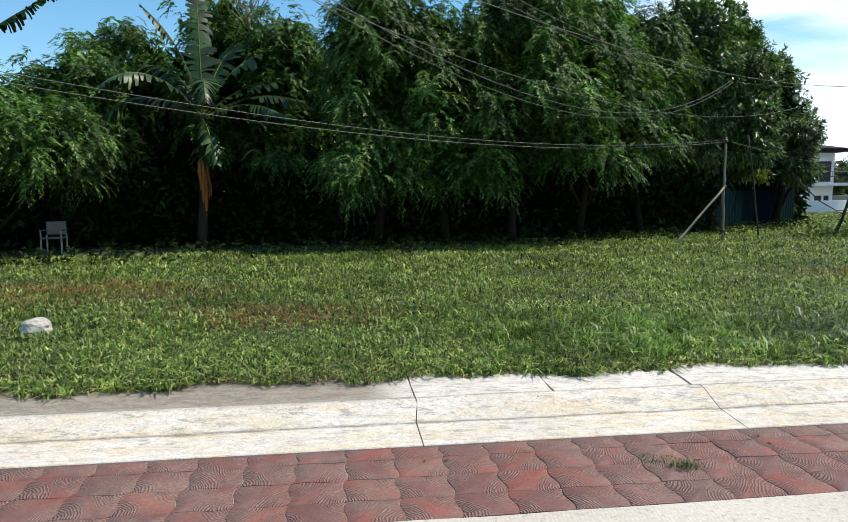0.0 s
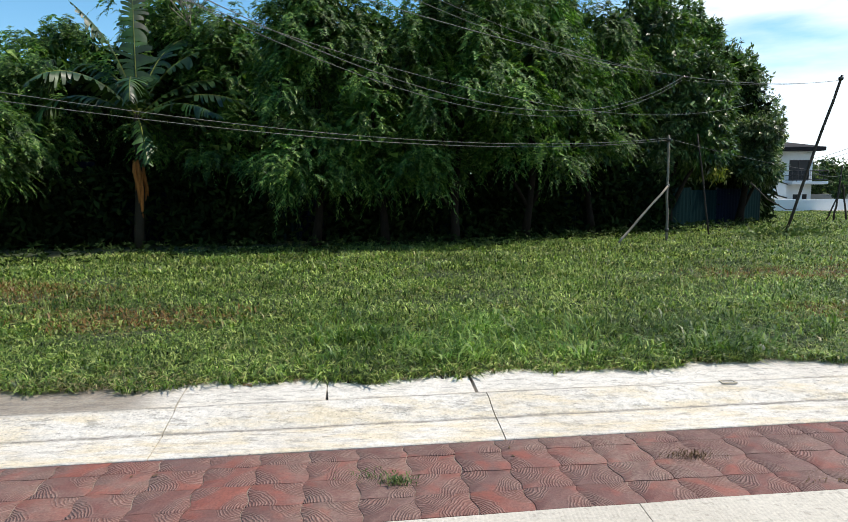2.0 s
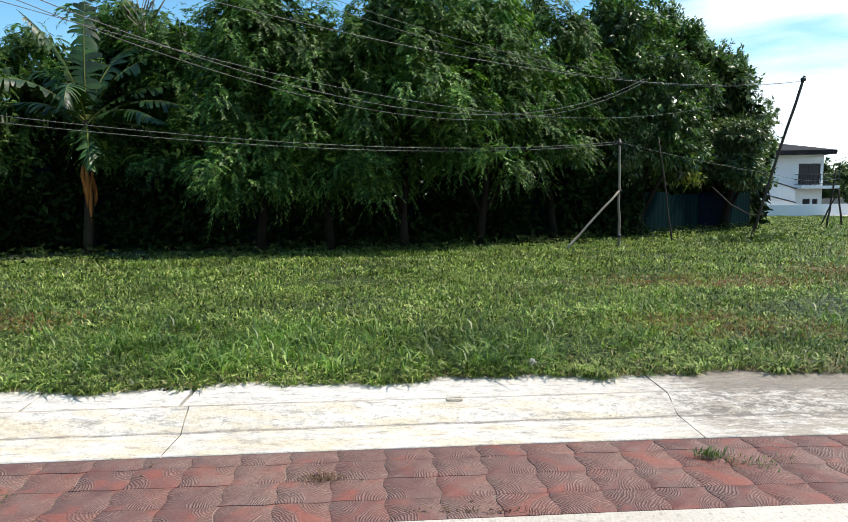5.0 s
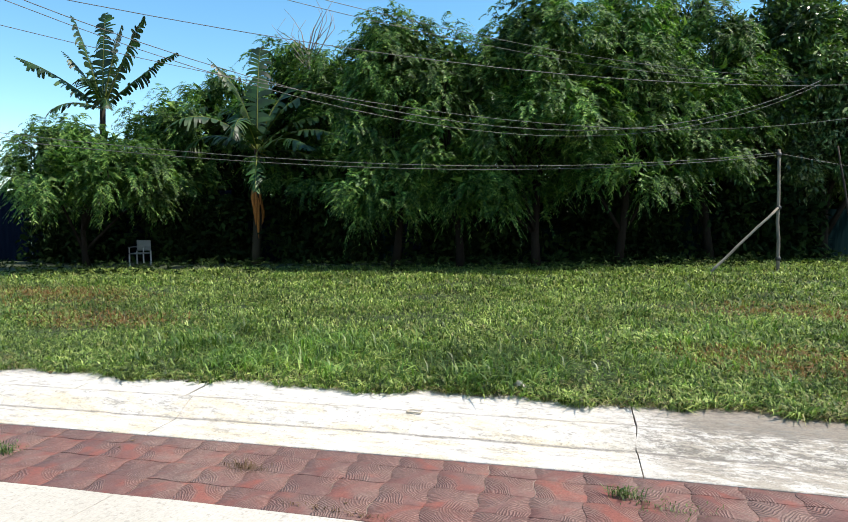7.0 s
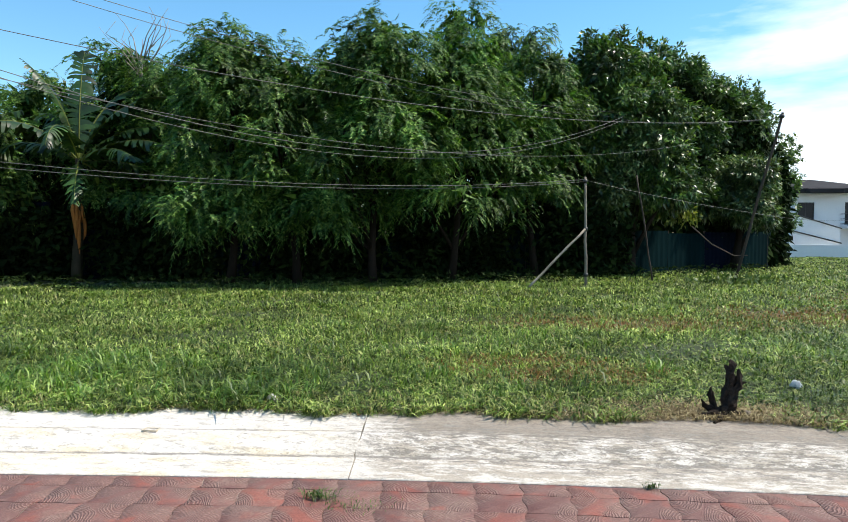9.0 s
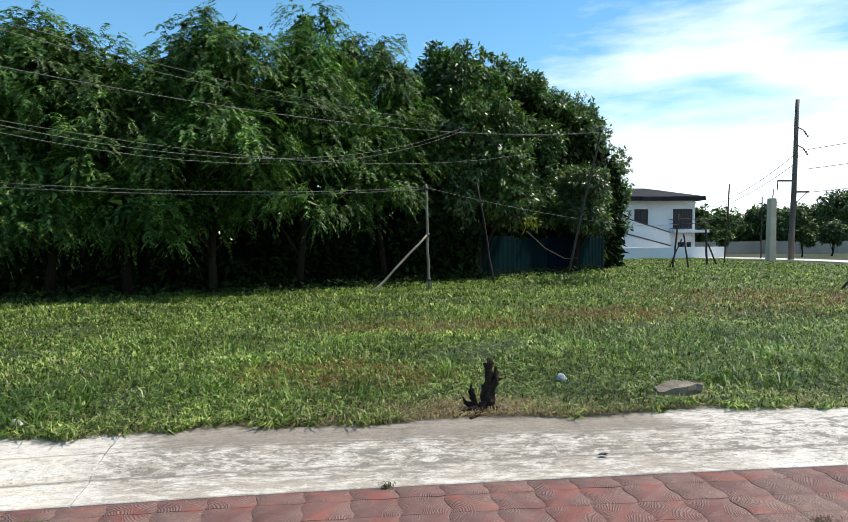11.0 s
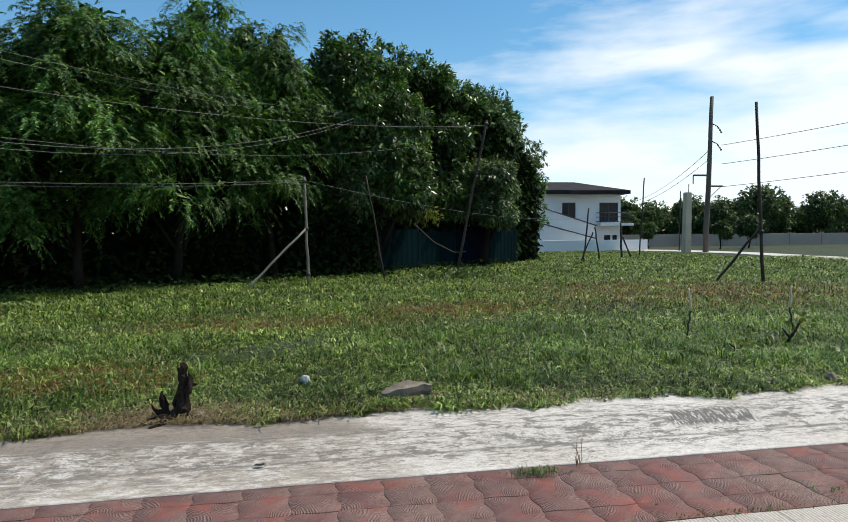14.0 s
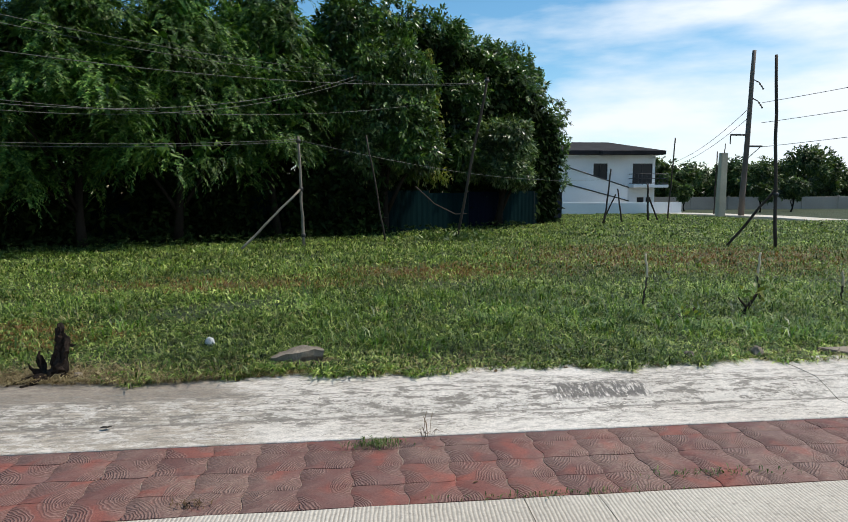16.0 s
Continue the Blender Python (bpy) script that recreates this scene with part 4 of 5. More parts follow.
def build_fence():
    fence = thing("sheet_fence", "green and blue sheet fence, its colour darkened as the trees' shade", "fence", kind="structure")
    x = -20.0
    i = 0
    while x < 23.9:
        w = 2.0
        bm = bmesh.new()
        n = 16
        rows = []
        for k in range(n + 1):
            px = x + 0.01 + (w - 0.02) * k / n
            dy = 0.012 * (1 if k % 2 else -1)
            rows.append([bm.verts.new((px, fence_y(px) + dy, z)) for z in (0.08, (2.75 if x < -9 else 1.75) + 0.06 * math.sin(i * 2.1))])
        for a, b in zip(rows[:-1], rows[1:]):
            bm.faces.new((a[0], b[0], b[1], a[1]))
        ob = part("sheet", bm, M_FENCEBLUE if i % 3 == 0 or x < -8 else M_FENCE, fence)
        sm = ob.modifiers.new("thickness", "SOLIDIFY")
        sm.thickness = 0.008
        bm = bmesh.new()
        box(bm, (x - 0.04, fence_y(x) + 0.03, 0.05), (x + 0.04, fence_y(x) + 0.11, 2.8 if x < -9 else 1.8), 0.006)
        part("fence_post", bm, M_DARKPOLE, fence)
        x += w
        i += 1


build_fence()


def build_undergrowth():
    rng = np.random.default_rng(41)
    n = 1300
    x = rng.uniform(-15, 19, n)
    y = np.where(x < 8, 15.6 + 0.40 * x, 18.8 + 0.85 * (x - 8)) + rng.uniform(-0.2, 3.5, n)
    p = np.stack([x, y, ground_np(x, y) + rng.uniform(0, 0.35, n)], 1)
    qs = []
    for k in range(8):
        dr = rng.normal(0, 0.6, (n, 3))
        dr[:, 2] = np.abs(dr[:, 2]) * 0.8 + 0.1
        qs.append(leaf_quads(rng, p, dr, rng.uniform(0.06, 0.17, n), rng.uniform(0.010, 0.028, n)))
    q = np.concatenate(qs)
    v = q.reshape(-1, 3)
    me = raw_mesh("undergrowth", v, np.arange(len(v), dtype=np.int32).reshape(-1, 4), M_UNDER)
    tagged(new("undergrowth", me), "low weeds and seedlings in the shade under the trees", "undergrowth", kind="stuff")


build_undergrowth()


# ---- posts, stakes and cables of the lot ----
def pole_bm(a, b, r0, r1, seed=0, bend=0.02, sides=8, n=7):
    rng = np.random.default_rng(seed)
    a, b = Vector(a), Vector(b)
    pts = [a.lerp(b, i / n) + Vector((rng.uniform(-bend, bend), rng.uniform(-bend, bend), 0)) * (0 < i < n) for i in range(n + 1)]
    return tube(bmesh.new(), pts, [r0 + (r1 - r0) * i / n for i in range(n + 1)], sides)


bare_twigs(-5.2, 20.4, 7.6, 1.5)


def lot_post(label, foot, top, r, mat, struts=(), group="posts on the lot", lash=None):
    p = thing("wooden_post", label, "post", group)
    part("pole", pole_bm(foot, top, r, r * 0.8, int(abs(foot[0]) * 100)), mat, p)
    for a, b in struts:
        part("strut", pole_bm(a, b, r * 0.8, r * 0.7, int(abs(a[0]) * 100)), mat, p)
    for z in lash or ():
        c = Vector(foot).lerp(Vector(top), z)
        part("lashing", tube(bmesh.new(), [c - Vector((0, 0, 0.05)), c, c + Vector((0, 0, 0.05))], [r * 1.3, r * 1.6, r * 1.3], 8), M_DARKWIRE, p, "dark wire lashing")
    return p


lot_post("slim weathered post with a leaning strut on the lawn", (9.5, 18.6, 0.05), (9.42, 18.5, 3.3), 0.045, M_POLE,
         [((7.75, 18.0, 0.05), (9.44, 18.50, 1.8))], lash=(0.54, 0.96, 0.13))
lot_post("thin leaning pole in front of the thicket", (11.95, 20.9, 0.03), (11.35, 20.8, 3.55), 0.032, M_DARKPOLE)
lot_post("crooked leaning pole carrying cables", (14.24, 20.45, 0.0), (15.02, 19.19, 5.15), 0.048, M_DARKPOLE, lash=(0.98,))
lot_post("tall slim dark post with a strut on the lawn", (22.9, 16.85, -0.05), (22.82, 17.2, 5.5), 0.05, M_DARKPOLE,
         [((22.0, 17.9, -0.02), (22.88, 17.0, 1.75))], lash=(0.3,))


def far_pole(x, y, h, lean=0.0, r=0.05, struts=()):
    return lot_post("slim dark pole at the far side of the lot", (x, y, 0.0), (x + lean, y, h), r, M_DARKPOLE, struts, "far poles")


far_pole(23.6, 31.4, 2.9, 0.3, 0.05)
far_pole(25.0, 32.4, 1.9, -0.3, 0.05, [((23.9, 32.4, 0.05), (24.6, 32.4, 1.6))])
far_pole(28.4, 36.5, 2.2, -0.1, 0.07, [((29.0, 36.5, 0.05), (28.45, 36.5, 1.3))])
far_pole(30.3, 37.8, 5.1, 0.3, 0.05)
far_pole(37.9, 45.5, 4.8, 0.05, 0.05)


def stake(x, y, h, lean, label):
    s = thing("stake", label, "stake", "stakes in the lawn")
    part("stick", pole_bm((x, y, 0.05), (x + lean, y, h * 0.62), 0.014, 0.012, 5, 0.01), M_DARKPOLE, s)
    part("pale_end", pole_bm((x + lean, y, h * 0.62), (x + lean * 0.6, y + 0.01, h), 0.019, 0.013, 6, 0.006), M_STRIPPED, s, "pale stripped end")


stake(15.1, 8.5, 0.84, 0.06, "thin stake with a pale stripped end in the grass")
stake(16.85, 8.5, 0.84, -0.10, "thin stake with a pale stripped end in the grass")
for sx, sy, sh in ((18.1, 8.6, 0.55), (18.9, 8.8, 0.6)):
    stake(sx, sy, sh, 0.02, "short thin stake in the grass")


def cable(a, b, sag, r, label, mat=M_WIRE, n=26, group="cables over the lot"):
    a, b = Vector(a), Vector(b)
    pts = []
    for i in range(n + 1):
        f = i / n
        p = a.lerp(b, f)
        p.z -= sag * 4 * f * (1 - f)
        pts.append(p)
    bm = tube(bmesh.new(), pts, r, 5)
    return tagged(part("cable", bm, mat), label, "cable", group)


LC = "thin pale cable sagging in front of the trees"
cable((-8.0, 6.65, 3.70), (9.42, 18.5, 3.22), 0.67, 0.0060, LC)
cable((-8.0, 6.75, 3.55), (9.42, 18.5, 3.16), 0.65, 0.0060, LC)
cable((9.42, 18.5, 3.2), (14.59, 19.9, 2.30), 0.06, 0.0060, LC)
cable((14.59, 19.9, 2.3), (23.9, 31.4, 2.4), 0.15, 0.0060, LC)
cable((-4.5, 5.0, 5.82), (11.0, 21.3, 5.5), 2.16, 0.0068, LC)
cable((-4.5, 5.2, 5.72), (11.0, 21.3, 5.4), 2.18, 0.0060, LC)
cable((-4.5, 5.0, 4.9), (13.0, 20.5, 4.5), 1.25, 0.0050, LC)
cable((-4.5, 5.0, 5.2), (15.0, 19.23, 5.0), 0.97, 0.0060, LC)
cable((-4.5, 5.0, 6.4), (13.0, 25.0, 6.3), 0.95, 0.0060, LC)
cable((-4.5, 5.2, 6.3), (13.0, 25.0, 6.15), 0.98, 0.0060, LC)
cable((11.0, 21.3, 5.4), (15.0, 19.23, 5.0), 0.15, 0.0050, LC)


def hanging_creeper(seed, top, foot, spread, n, label):
    rng = np.random.default_rng(seed)
    a, b = np.array(top), np.array(foot)
    f = rng.uniform(0, 1, n)
    p = a + (b - a) * f[:, None] + rng.normal(0, 1, (n, 3)) * np.array([1, 0.5, 0.3]) * (spread * (0.5 + 0.9 * f))[:, None]
    dr = rng.normal(0, 0.5, (n, 3))
    dr[:, 2] -= 0.9
    t = thing("hanging_creeper", label, "creeper", "creepers on the trees")
    part("stem", pole_bm(tuple(foot), tuple(top), 0.02, 0.03, seed, 0.08), M_BARK, t)
    ob = crown_part(leaf_quads(rng, p, dr, rng.uniform(0.12, 0.26, n), rng.uniform(0.02, 0.045, n)), M_YLEAF, t)
    ob.name = "leaves"


hanging_creeper(5, (13.88, 26.00, 7.53), (14.21, 25.60, 3.84), 0.15, 620, "yellow-green creeper trailing down the dark tree")
hanging_creeper(6, (13.26, 25.20, 3.92), (14.07, 25.00, 2.14), 0.26, 640, "yellowing creeper clump on the dark tree")


# a clump of weeds and a fallen branch at the foot of the leaning pole
rng = np.random.default_rng(15)
wc = thing("weed_clump", "leafy weed clump at the foot of the leaning pole", "weed")
p0 = np.array([14.3, 20.4, 0.1]) + rng.normal(0, 1, (420, 3)) * np.array([0.75, 0.35, 0.16])
p0[:, 2] = np.abs(p0[:, 2] - 0.1) + 0.08
dv = rng.normal(0, 0.6, (420, 3))
dv[:, 2] = np.abs(dv[:, 2]) + 0.2
crown_part(leaf_quads(rng, p0, dv, rng.uniform(0.12, 0.28, 420), rng.uniform(0.02, 0.045, 420)), M_WEED, wc).name = "leaves"
br = tube(bmesh.new(), [(12.9, 20.2, 1.9), (13.5, 20.2, 1.35), (14.2, 20.3, 1.0), (14.6, 20.3, 1.02)], [0.022, 0.02, 0.016, 0.010], 7)
tagged(part("broken_branch", br, M_DARKPOLE), "bare broken branch caught against the leaning pole", "branch")


# ---- far side: pole, pillar, walls, house, road ----
def utility_pole():
    u = thing("utility_pole", "tall leaning wooden utility pole with crossarms", "utility pole")
    x, y = 38.2, 42.5
    part("pole", pole_bm((x, y, -0.1), (x + 0.35, y, 11.6), 0.21, 0.13, 1, 0.02, 10), M_UPOLE, u)
    for z, a, b in ((5.75, -1.3, 0.1), (4.95, 0.0, 1.1)):
        bm = bmesh.new()
        box(bm, (x + 0.15 + a, y - 0.16, z - 0.06), (x + 0.15 + b, y - 0.04, z + 0.06), 0.01)
        part("crossarm", bm, M_UPOLE, u)
    part("brace", pole_bm((x + 0.2, y - 0.1, 4.1), (x + 1.1, y - 0.1, 4.9), 0.025, 0.025, 2, 0), M_DARKPOLE, u)
    for z in (9.3, 8.0):
        part("bracket", tube(bmesh.new(), [(x + 0.3, y - 0.1, z + 0.3), (x + 0.75, y - 0.1, z + 0.1), (x + 1.1, y - 0.1, z - 0.35)], 0.035, 6), M_DARKPOLE, u)
        bm = bmesh.new()
        for k in range(3):
            c = (x + 0.85 + 0.12 * k, y - 0.1, z - 0.02 - 0.16 * k)
            bmesh.ops.create_uvsphere(bm, u_segments=8, v_segments=6, radius=0.07, matrix=Matrix.Translation(c))
        part("insulator", bm, M_STONE, u)
    bm = tube(bmesh.new(), [(x - 1.15, y - 0.1, 5.7), (x - 1.15, y - 0.1, 5.1)], 0.04, 6)
    part("hanging_fitting", bm, M_DARKPOLE, u)


utility_pole()
UL = "thin dark overhead line from the utility pole"
for a, b, s in (((39.3, 42.4, 8.0), (46.0, 24.0, 9.0), 0.15), ((39.3, 42.4, 6.6), (46.0, 24.0, 7.6), 0.15), ((39.3, 42.4, 4.9), (46.0, 24.0, 6.0), 0.15),
                ((38.35, 42.5, 7.6), (44.6, 66.0, 4.9), 0.6), ((38.3, 42.5, 6.9), (44.9, 66.0, 4.6), 0.5)):
    cable(a, b, s, 0.018, UL, M_DARKWIRE, 18, "overhead lines")


def pillar():
    bm = bmesh.new()
    x, y = 36.3, 42.0
    lo, hi = 0.26, 0.22
    a = [bm.verts.new((x + sx * lo, y + sy * lo, -0.1)) for sx, sy in ((-1, -1), (1, -1), (1, 1), (-1, 1))]
    b = [bm.verts.new((x + 0.05 + sx * hi, y + sy * hi, 4.45)) for sx, sy in ((-1, -1), (1, -1), (1, 1), (-1, 1))]
    bm.faces.new(b)
    for k in range(4):
        bm.faces.new((a[k], a[(k + 1) % 4], b[(k + 1) % 4], b[k]))
    bmesh.ops.bevel(bm, geom=bm.edges[:], offset=0.03, segments=2, affect="EDGES")
    p = thing("concrete_pillar", "square tapered bare concrete pillar beside the road", "pillar")
    part("shaft", bm, M_PILLAR, p)
    part("reinforcing_bar", pole_bm((x + 0.1, y, 4.4), (x + 0.16, y, 5.1), 0.03, 0.03, 3), M_DARKPOLE, p, "dark bar standing out of the top")


pillar()


def far_road():
    bm = bmesh.new()
    pts = [(40.0, 20.0), (38.6, 28.0), (38.6, 33.0), (39.2, 40.0), (38.0, 45.5), (34.5, 50.5), (29.0, 52.0)]
    rows = [[bm.verts.new((x + dx, y + dy, z)) for dx, dy, z in ((-1.0, -0.5, -0.15), (-1.0, -0.5, 0.03), (1.3, 0.6, 0.05), (1.3, 0.6, -0.15))] for x, y in pts]
    for r, s in zip(rows[:-1], rows[1:]):
        for j in range(3):
            bm.faces.new((r[j], s[j], s[j + 1], r[j + 1]))
    bmesh.ops.recalc_face_normals(bm, faces=bm.faces)
    tagged(part("road_far", bm, M_KERB), "pale concrete side road beyond the lot", "road", kind="structure")


far_road()


def boundary_wall():
    w = thing("wall_boundary", "long low grey rendered boundary wall", "wall", kind="structure")
    for i in range(12):
        x = 40.0 + i * 4.0
        bm = bmesh.new()
        box(bm, (x + 0.1, 60.0, -0.2), (x + 3.9, 60.18, 1.25), 0.01)
        part("wall_panel", bm, M_WALLGREY, w)
        bm = bmesh.new()
        box(bm, (x - 0.1, 59.94, -0.2), (x + 0.1, 60.24, 1.35), 0.01)
        part("wall_pier", bm, M_WALLGREY, w)


boundary_wall()


def wall_with_holes(x0, x1, z0, z1, y0, y1, holes):
    """A wall along x with rectangular openings (a, b, low, high) through it."""
    bm = bmesh.new()
    xs = sorted({x0, x1, *[h[0] for h in holes], *[h[1] for h in holes]})
    zs = sorted({z0, z1, *[h[2] for h in holes], *[h[3] for h in holes]})
    for a, b in zip(xs[:-1], xs[1:]):
        for c, d in zip(zs[:-1], zs[1:]):
            mx, mz = (a + b) / 2, (c + d) / 2
            if not any(h[0] < mx < h[1] and h[2] < mz < h[3] for h in holes):
                box(bm, (a, y0, c), (b, y1, d))
    bmesh.ops.remove_doubles(bm, verts=bm.verts, dist=0.001)
    return bm


def house_window(parent, a, b, lo, hi, y, bars):
    w = new("window")
    w.parent = parent
    bm = bmesh.new()
    t = 0.07
    for q in ((a, b, lo, lo + t), (a, b, hi - t, hi), (a, a + t, lo + t, hi - t), (b - t, b, lo + t, hi - t)):
        box(bm, (q[0], y - 0.04, q[2]), (q[1], y + 0.04, q[3]))
    for k in range(1, bars):
        x = a + (b - a) * k / bars
        box(bm, (x - 0.03, y - 0.035, lo + t), (x + 0.03, y + 0.035, hi - t))
    part("frame", bm, M_FRAME, w)
    for k in range(bars):
        x0, x1 = a + (b - a) * k / bars, a + (b - a) * (k + 1) / bars
        bm = bmesh.new()
        box(bm, (x0 + 0.04, y - 0.006, lo + t), (x1 - 0.04, y + 0.006, hi - t))
        part("pane", bm, M_GLASS, w)


def house():
    h = thing("house", "two-storey white house with a dark hipped roof and a balcony", "house")
    y = 58.0
    holes = [(33.2, 34.6, 2.9, 4.3), (37.1, 39.1, 2.5, 4.3), (37.6, 38.3, 0.55, 1.3), (38.5, 39.0, 0.55, 1.3)]
    part("wall", wall_with_holes(29.0, 39.35, -0.3, 5.1, y, y + 0.25, holes), M_WALLWHITE, h)
    for x in (29.0, 39.10):
        bm = bmesh.new()
        box(bm, (x, y + 0.252, -0.3), (x + 0.25, y + 9.0, 5.1))
        part("wall", bm, M_WALLWHITE, h)
    bm = bmesh.new()
    box(bm, (29.26, y + 8.75, -0.3), (39.09, y + 9.0, 5.1))
    part("wall", bm, M_WALLWHITE, h)
    bm = bmesh.new()
    box(bm, (29.26, y + 0.26, 2.1), (39.09, y + 8.74, 2.25))
    part("floor_slab", bm, M_WALLGREY, h)
    for a, b, lo, hi in holes:
        house_window(h, a, b, lo, hi, y + 0.12, 2 if b - a > 1 else 1)
    # hipped roof with a deep dark eave
    bm = bmesh.new()
    e = [(27.9, y - 1.0), (39.9, y - 1.0), (39.9, y + 10.0), (27.9, y + 10.0)]
    lo = [bm.verts.new((*p, 5.05)) for p in e]
    mid = [bm.verts.new((*p, 5.38)) for p in e]
    r = [bm.verts.new((32.6, y + 4.5, 6.5)), bm.verts.new((36.3, y + 4.5, 6.5))]
    bm.faces.new(lo[::-1])
    for k in range(4):
        bm.faces.new((lo[k], lo[(k + 1) % 4], mid[(k + 1) % 4], mid[k]))
    bm.faces.new((mid[0], mid[1], r[1], r[0]))
    bm.faces.new((mid[1], mid[2], r[1]))
    bm.faces.new((mid[2], mid[3], r[0], r[1]))
    bm.faces.new((mid[3], mid[0], r[0]))
    roof = part("roof", bm, M_ROOF, h)
    bm = bmesh.new()
    box(bm, (33.4, y - 1.6, 4.98), (36.2, y - 0.98, 5.34), 0.03)
    part("fascia", bm, M_ROOF, roof)
    # balcony
    b = new("balcony")
    b.parent = h
    bm = bmesh.new()
    box(bm, (36.7, y - 1.2, 2.15), (40.15, y - 0.005, 2.4), 0.02)
    part("slab", bm, M_WALLWHITE, b)
    for a, c in (((36.75, y - 1.15), (40.1, y - 1.15)), ((40.1, y - 1.1), (40.1, y - 0.05)), ((36.75, y - 1.1), (36.75, y - 0.05))):
        for z in (2.55, 2.95, 3.35):
            part("rail", pole_bm((*a, z), (*c, z), 0.03, 0.03, 1, 0), M_FRAME, b)
    for k in range(9):
        x = 36.75 + 3.35 * k / 8
        part("baluster", pole_bm((x, y - 1.15, 2.38), (x, y - 1.15, 3.38), 0.02, 0.02, 1, 0, 6, 2), M_FRAME, b)
    # sloped side wall of the stair and garden wall
    bm = bmesh.new()
    prof = [(28.0, -0.3), (36.0, -0.3), (36.0, 2.2), (28.0, 4.6)]
    f0 = [bm.verts.new((x, y - 1.5, z)) for x, z in prof]
    f1 = [bm.verts.new((x, y - 1.3, z)) for x, z in prof]
    bm.faces.new(f0)
    bm.faces.new(f1[::-1])
    for k in range(4):
        bm.faces.new((f0[k], f1[k], f1[(k + 1) % 4], f0[(k + 1) % 4]))
    bmesh.ops.recalc_face_normals(bm, faces=bm.faces)
    side = part("side_wall", bm, M_WALLWHITE, h)
    bm = bmesh.new()
    for d in (0.05, 1.6):
        tube(bm, [(28.0, y - 1.55, 4.6 - d), (36.1, y - 1.55, 2.2 - d * 0.75)], 0.05, 6)
    part("trim", bm, M_FRAME, side)
    bm = bmesh.new()
    box(bm, (26.5, 49.1, -0.3), (37.2, 49.28, 0.91), 0.01)
    tagged(part("garden_wall", bm, M_WALLWHITE), "low white garden wall before the house", "wall", kind="structure")
    h.matrix_basis = Matrix.Translation((0.67, 0.05, 0.0)) @ Matrix.Diagonal((0.922, 0.922, 0.995, 1.0)) @ h.matrix_basis


house()


def far_trees():
    rng = np.random.default_rng(77)
    specs = []
    for i in range(20):
        specs.append((40 + i * 2.7 + rng.uniform(-0.6, 0.6), 66 + rng.uniform(-1.5, 3), rng.uniform(4.6, 6.0), rng.uniform(1.9, 2.8)))
    specs += [(41 + i * 3.3 + rng.uniform(-1, 1), 71 + rng.uniform(-1, 2), rng.uniform(4.4, 5.6), 2.6) for i in range(13)]
    specs += [(57.5, 63.0, 6.9, 3.4), (52.5, 62.5, 5.6, 2.5), (42.0, 62.0, 4.6, 1.2), (75.0, 64, 6.6, 3.2), (68, 64, 6.2, 3.0)]
    for x, y, h, r in specs:
        lobes = tree_lobes(rng, x, y, h, r * 1.15, 0.4, 15, r * 0.36, 0.3)
        t = thing("far_tree", "leafy tree behind the boundary wall", "tree", "far trees")
        part("trunk", trunk_bm(rng, x, y, h, 0.12, lobes, 0.2, 3), M_BARK, t)
        crown_part(broad_crown(rng, lobes, 620, 6, 0.36, 0.075, 30), M_FARLEAF, t)
    for x, y, h, r in ((49.0, 52.0, 3.0, 1.3), (45.0, 50.5, 2.3, 0.9), (40.6, 55, 2.4, 0.7), (56.0, 46.0, 2.9, 0.9)):
        lobes = tree_lobes(rng, x, y, h, r, 1.0, 7, r * 0.5)
        t = thing("young_tree", "small young tree beside the far road", "tree", "young trees")
        part("trunk", trunk_bm(rng, x, y, h, 0.07, lobes, 0.1, 3), M_BARK, t)
        crown_part(broad_crown(rng, lobes, 380, 6, 0.28, 0.06), M_FARLEAF, t)


far_trees()


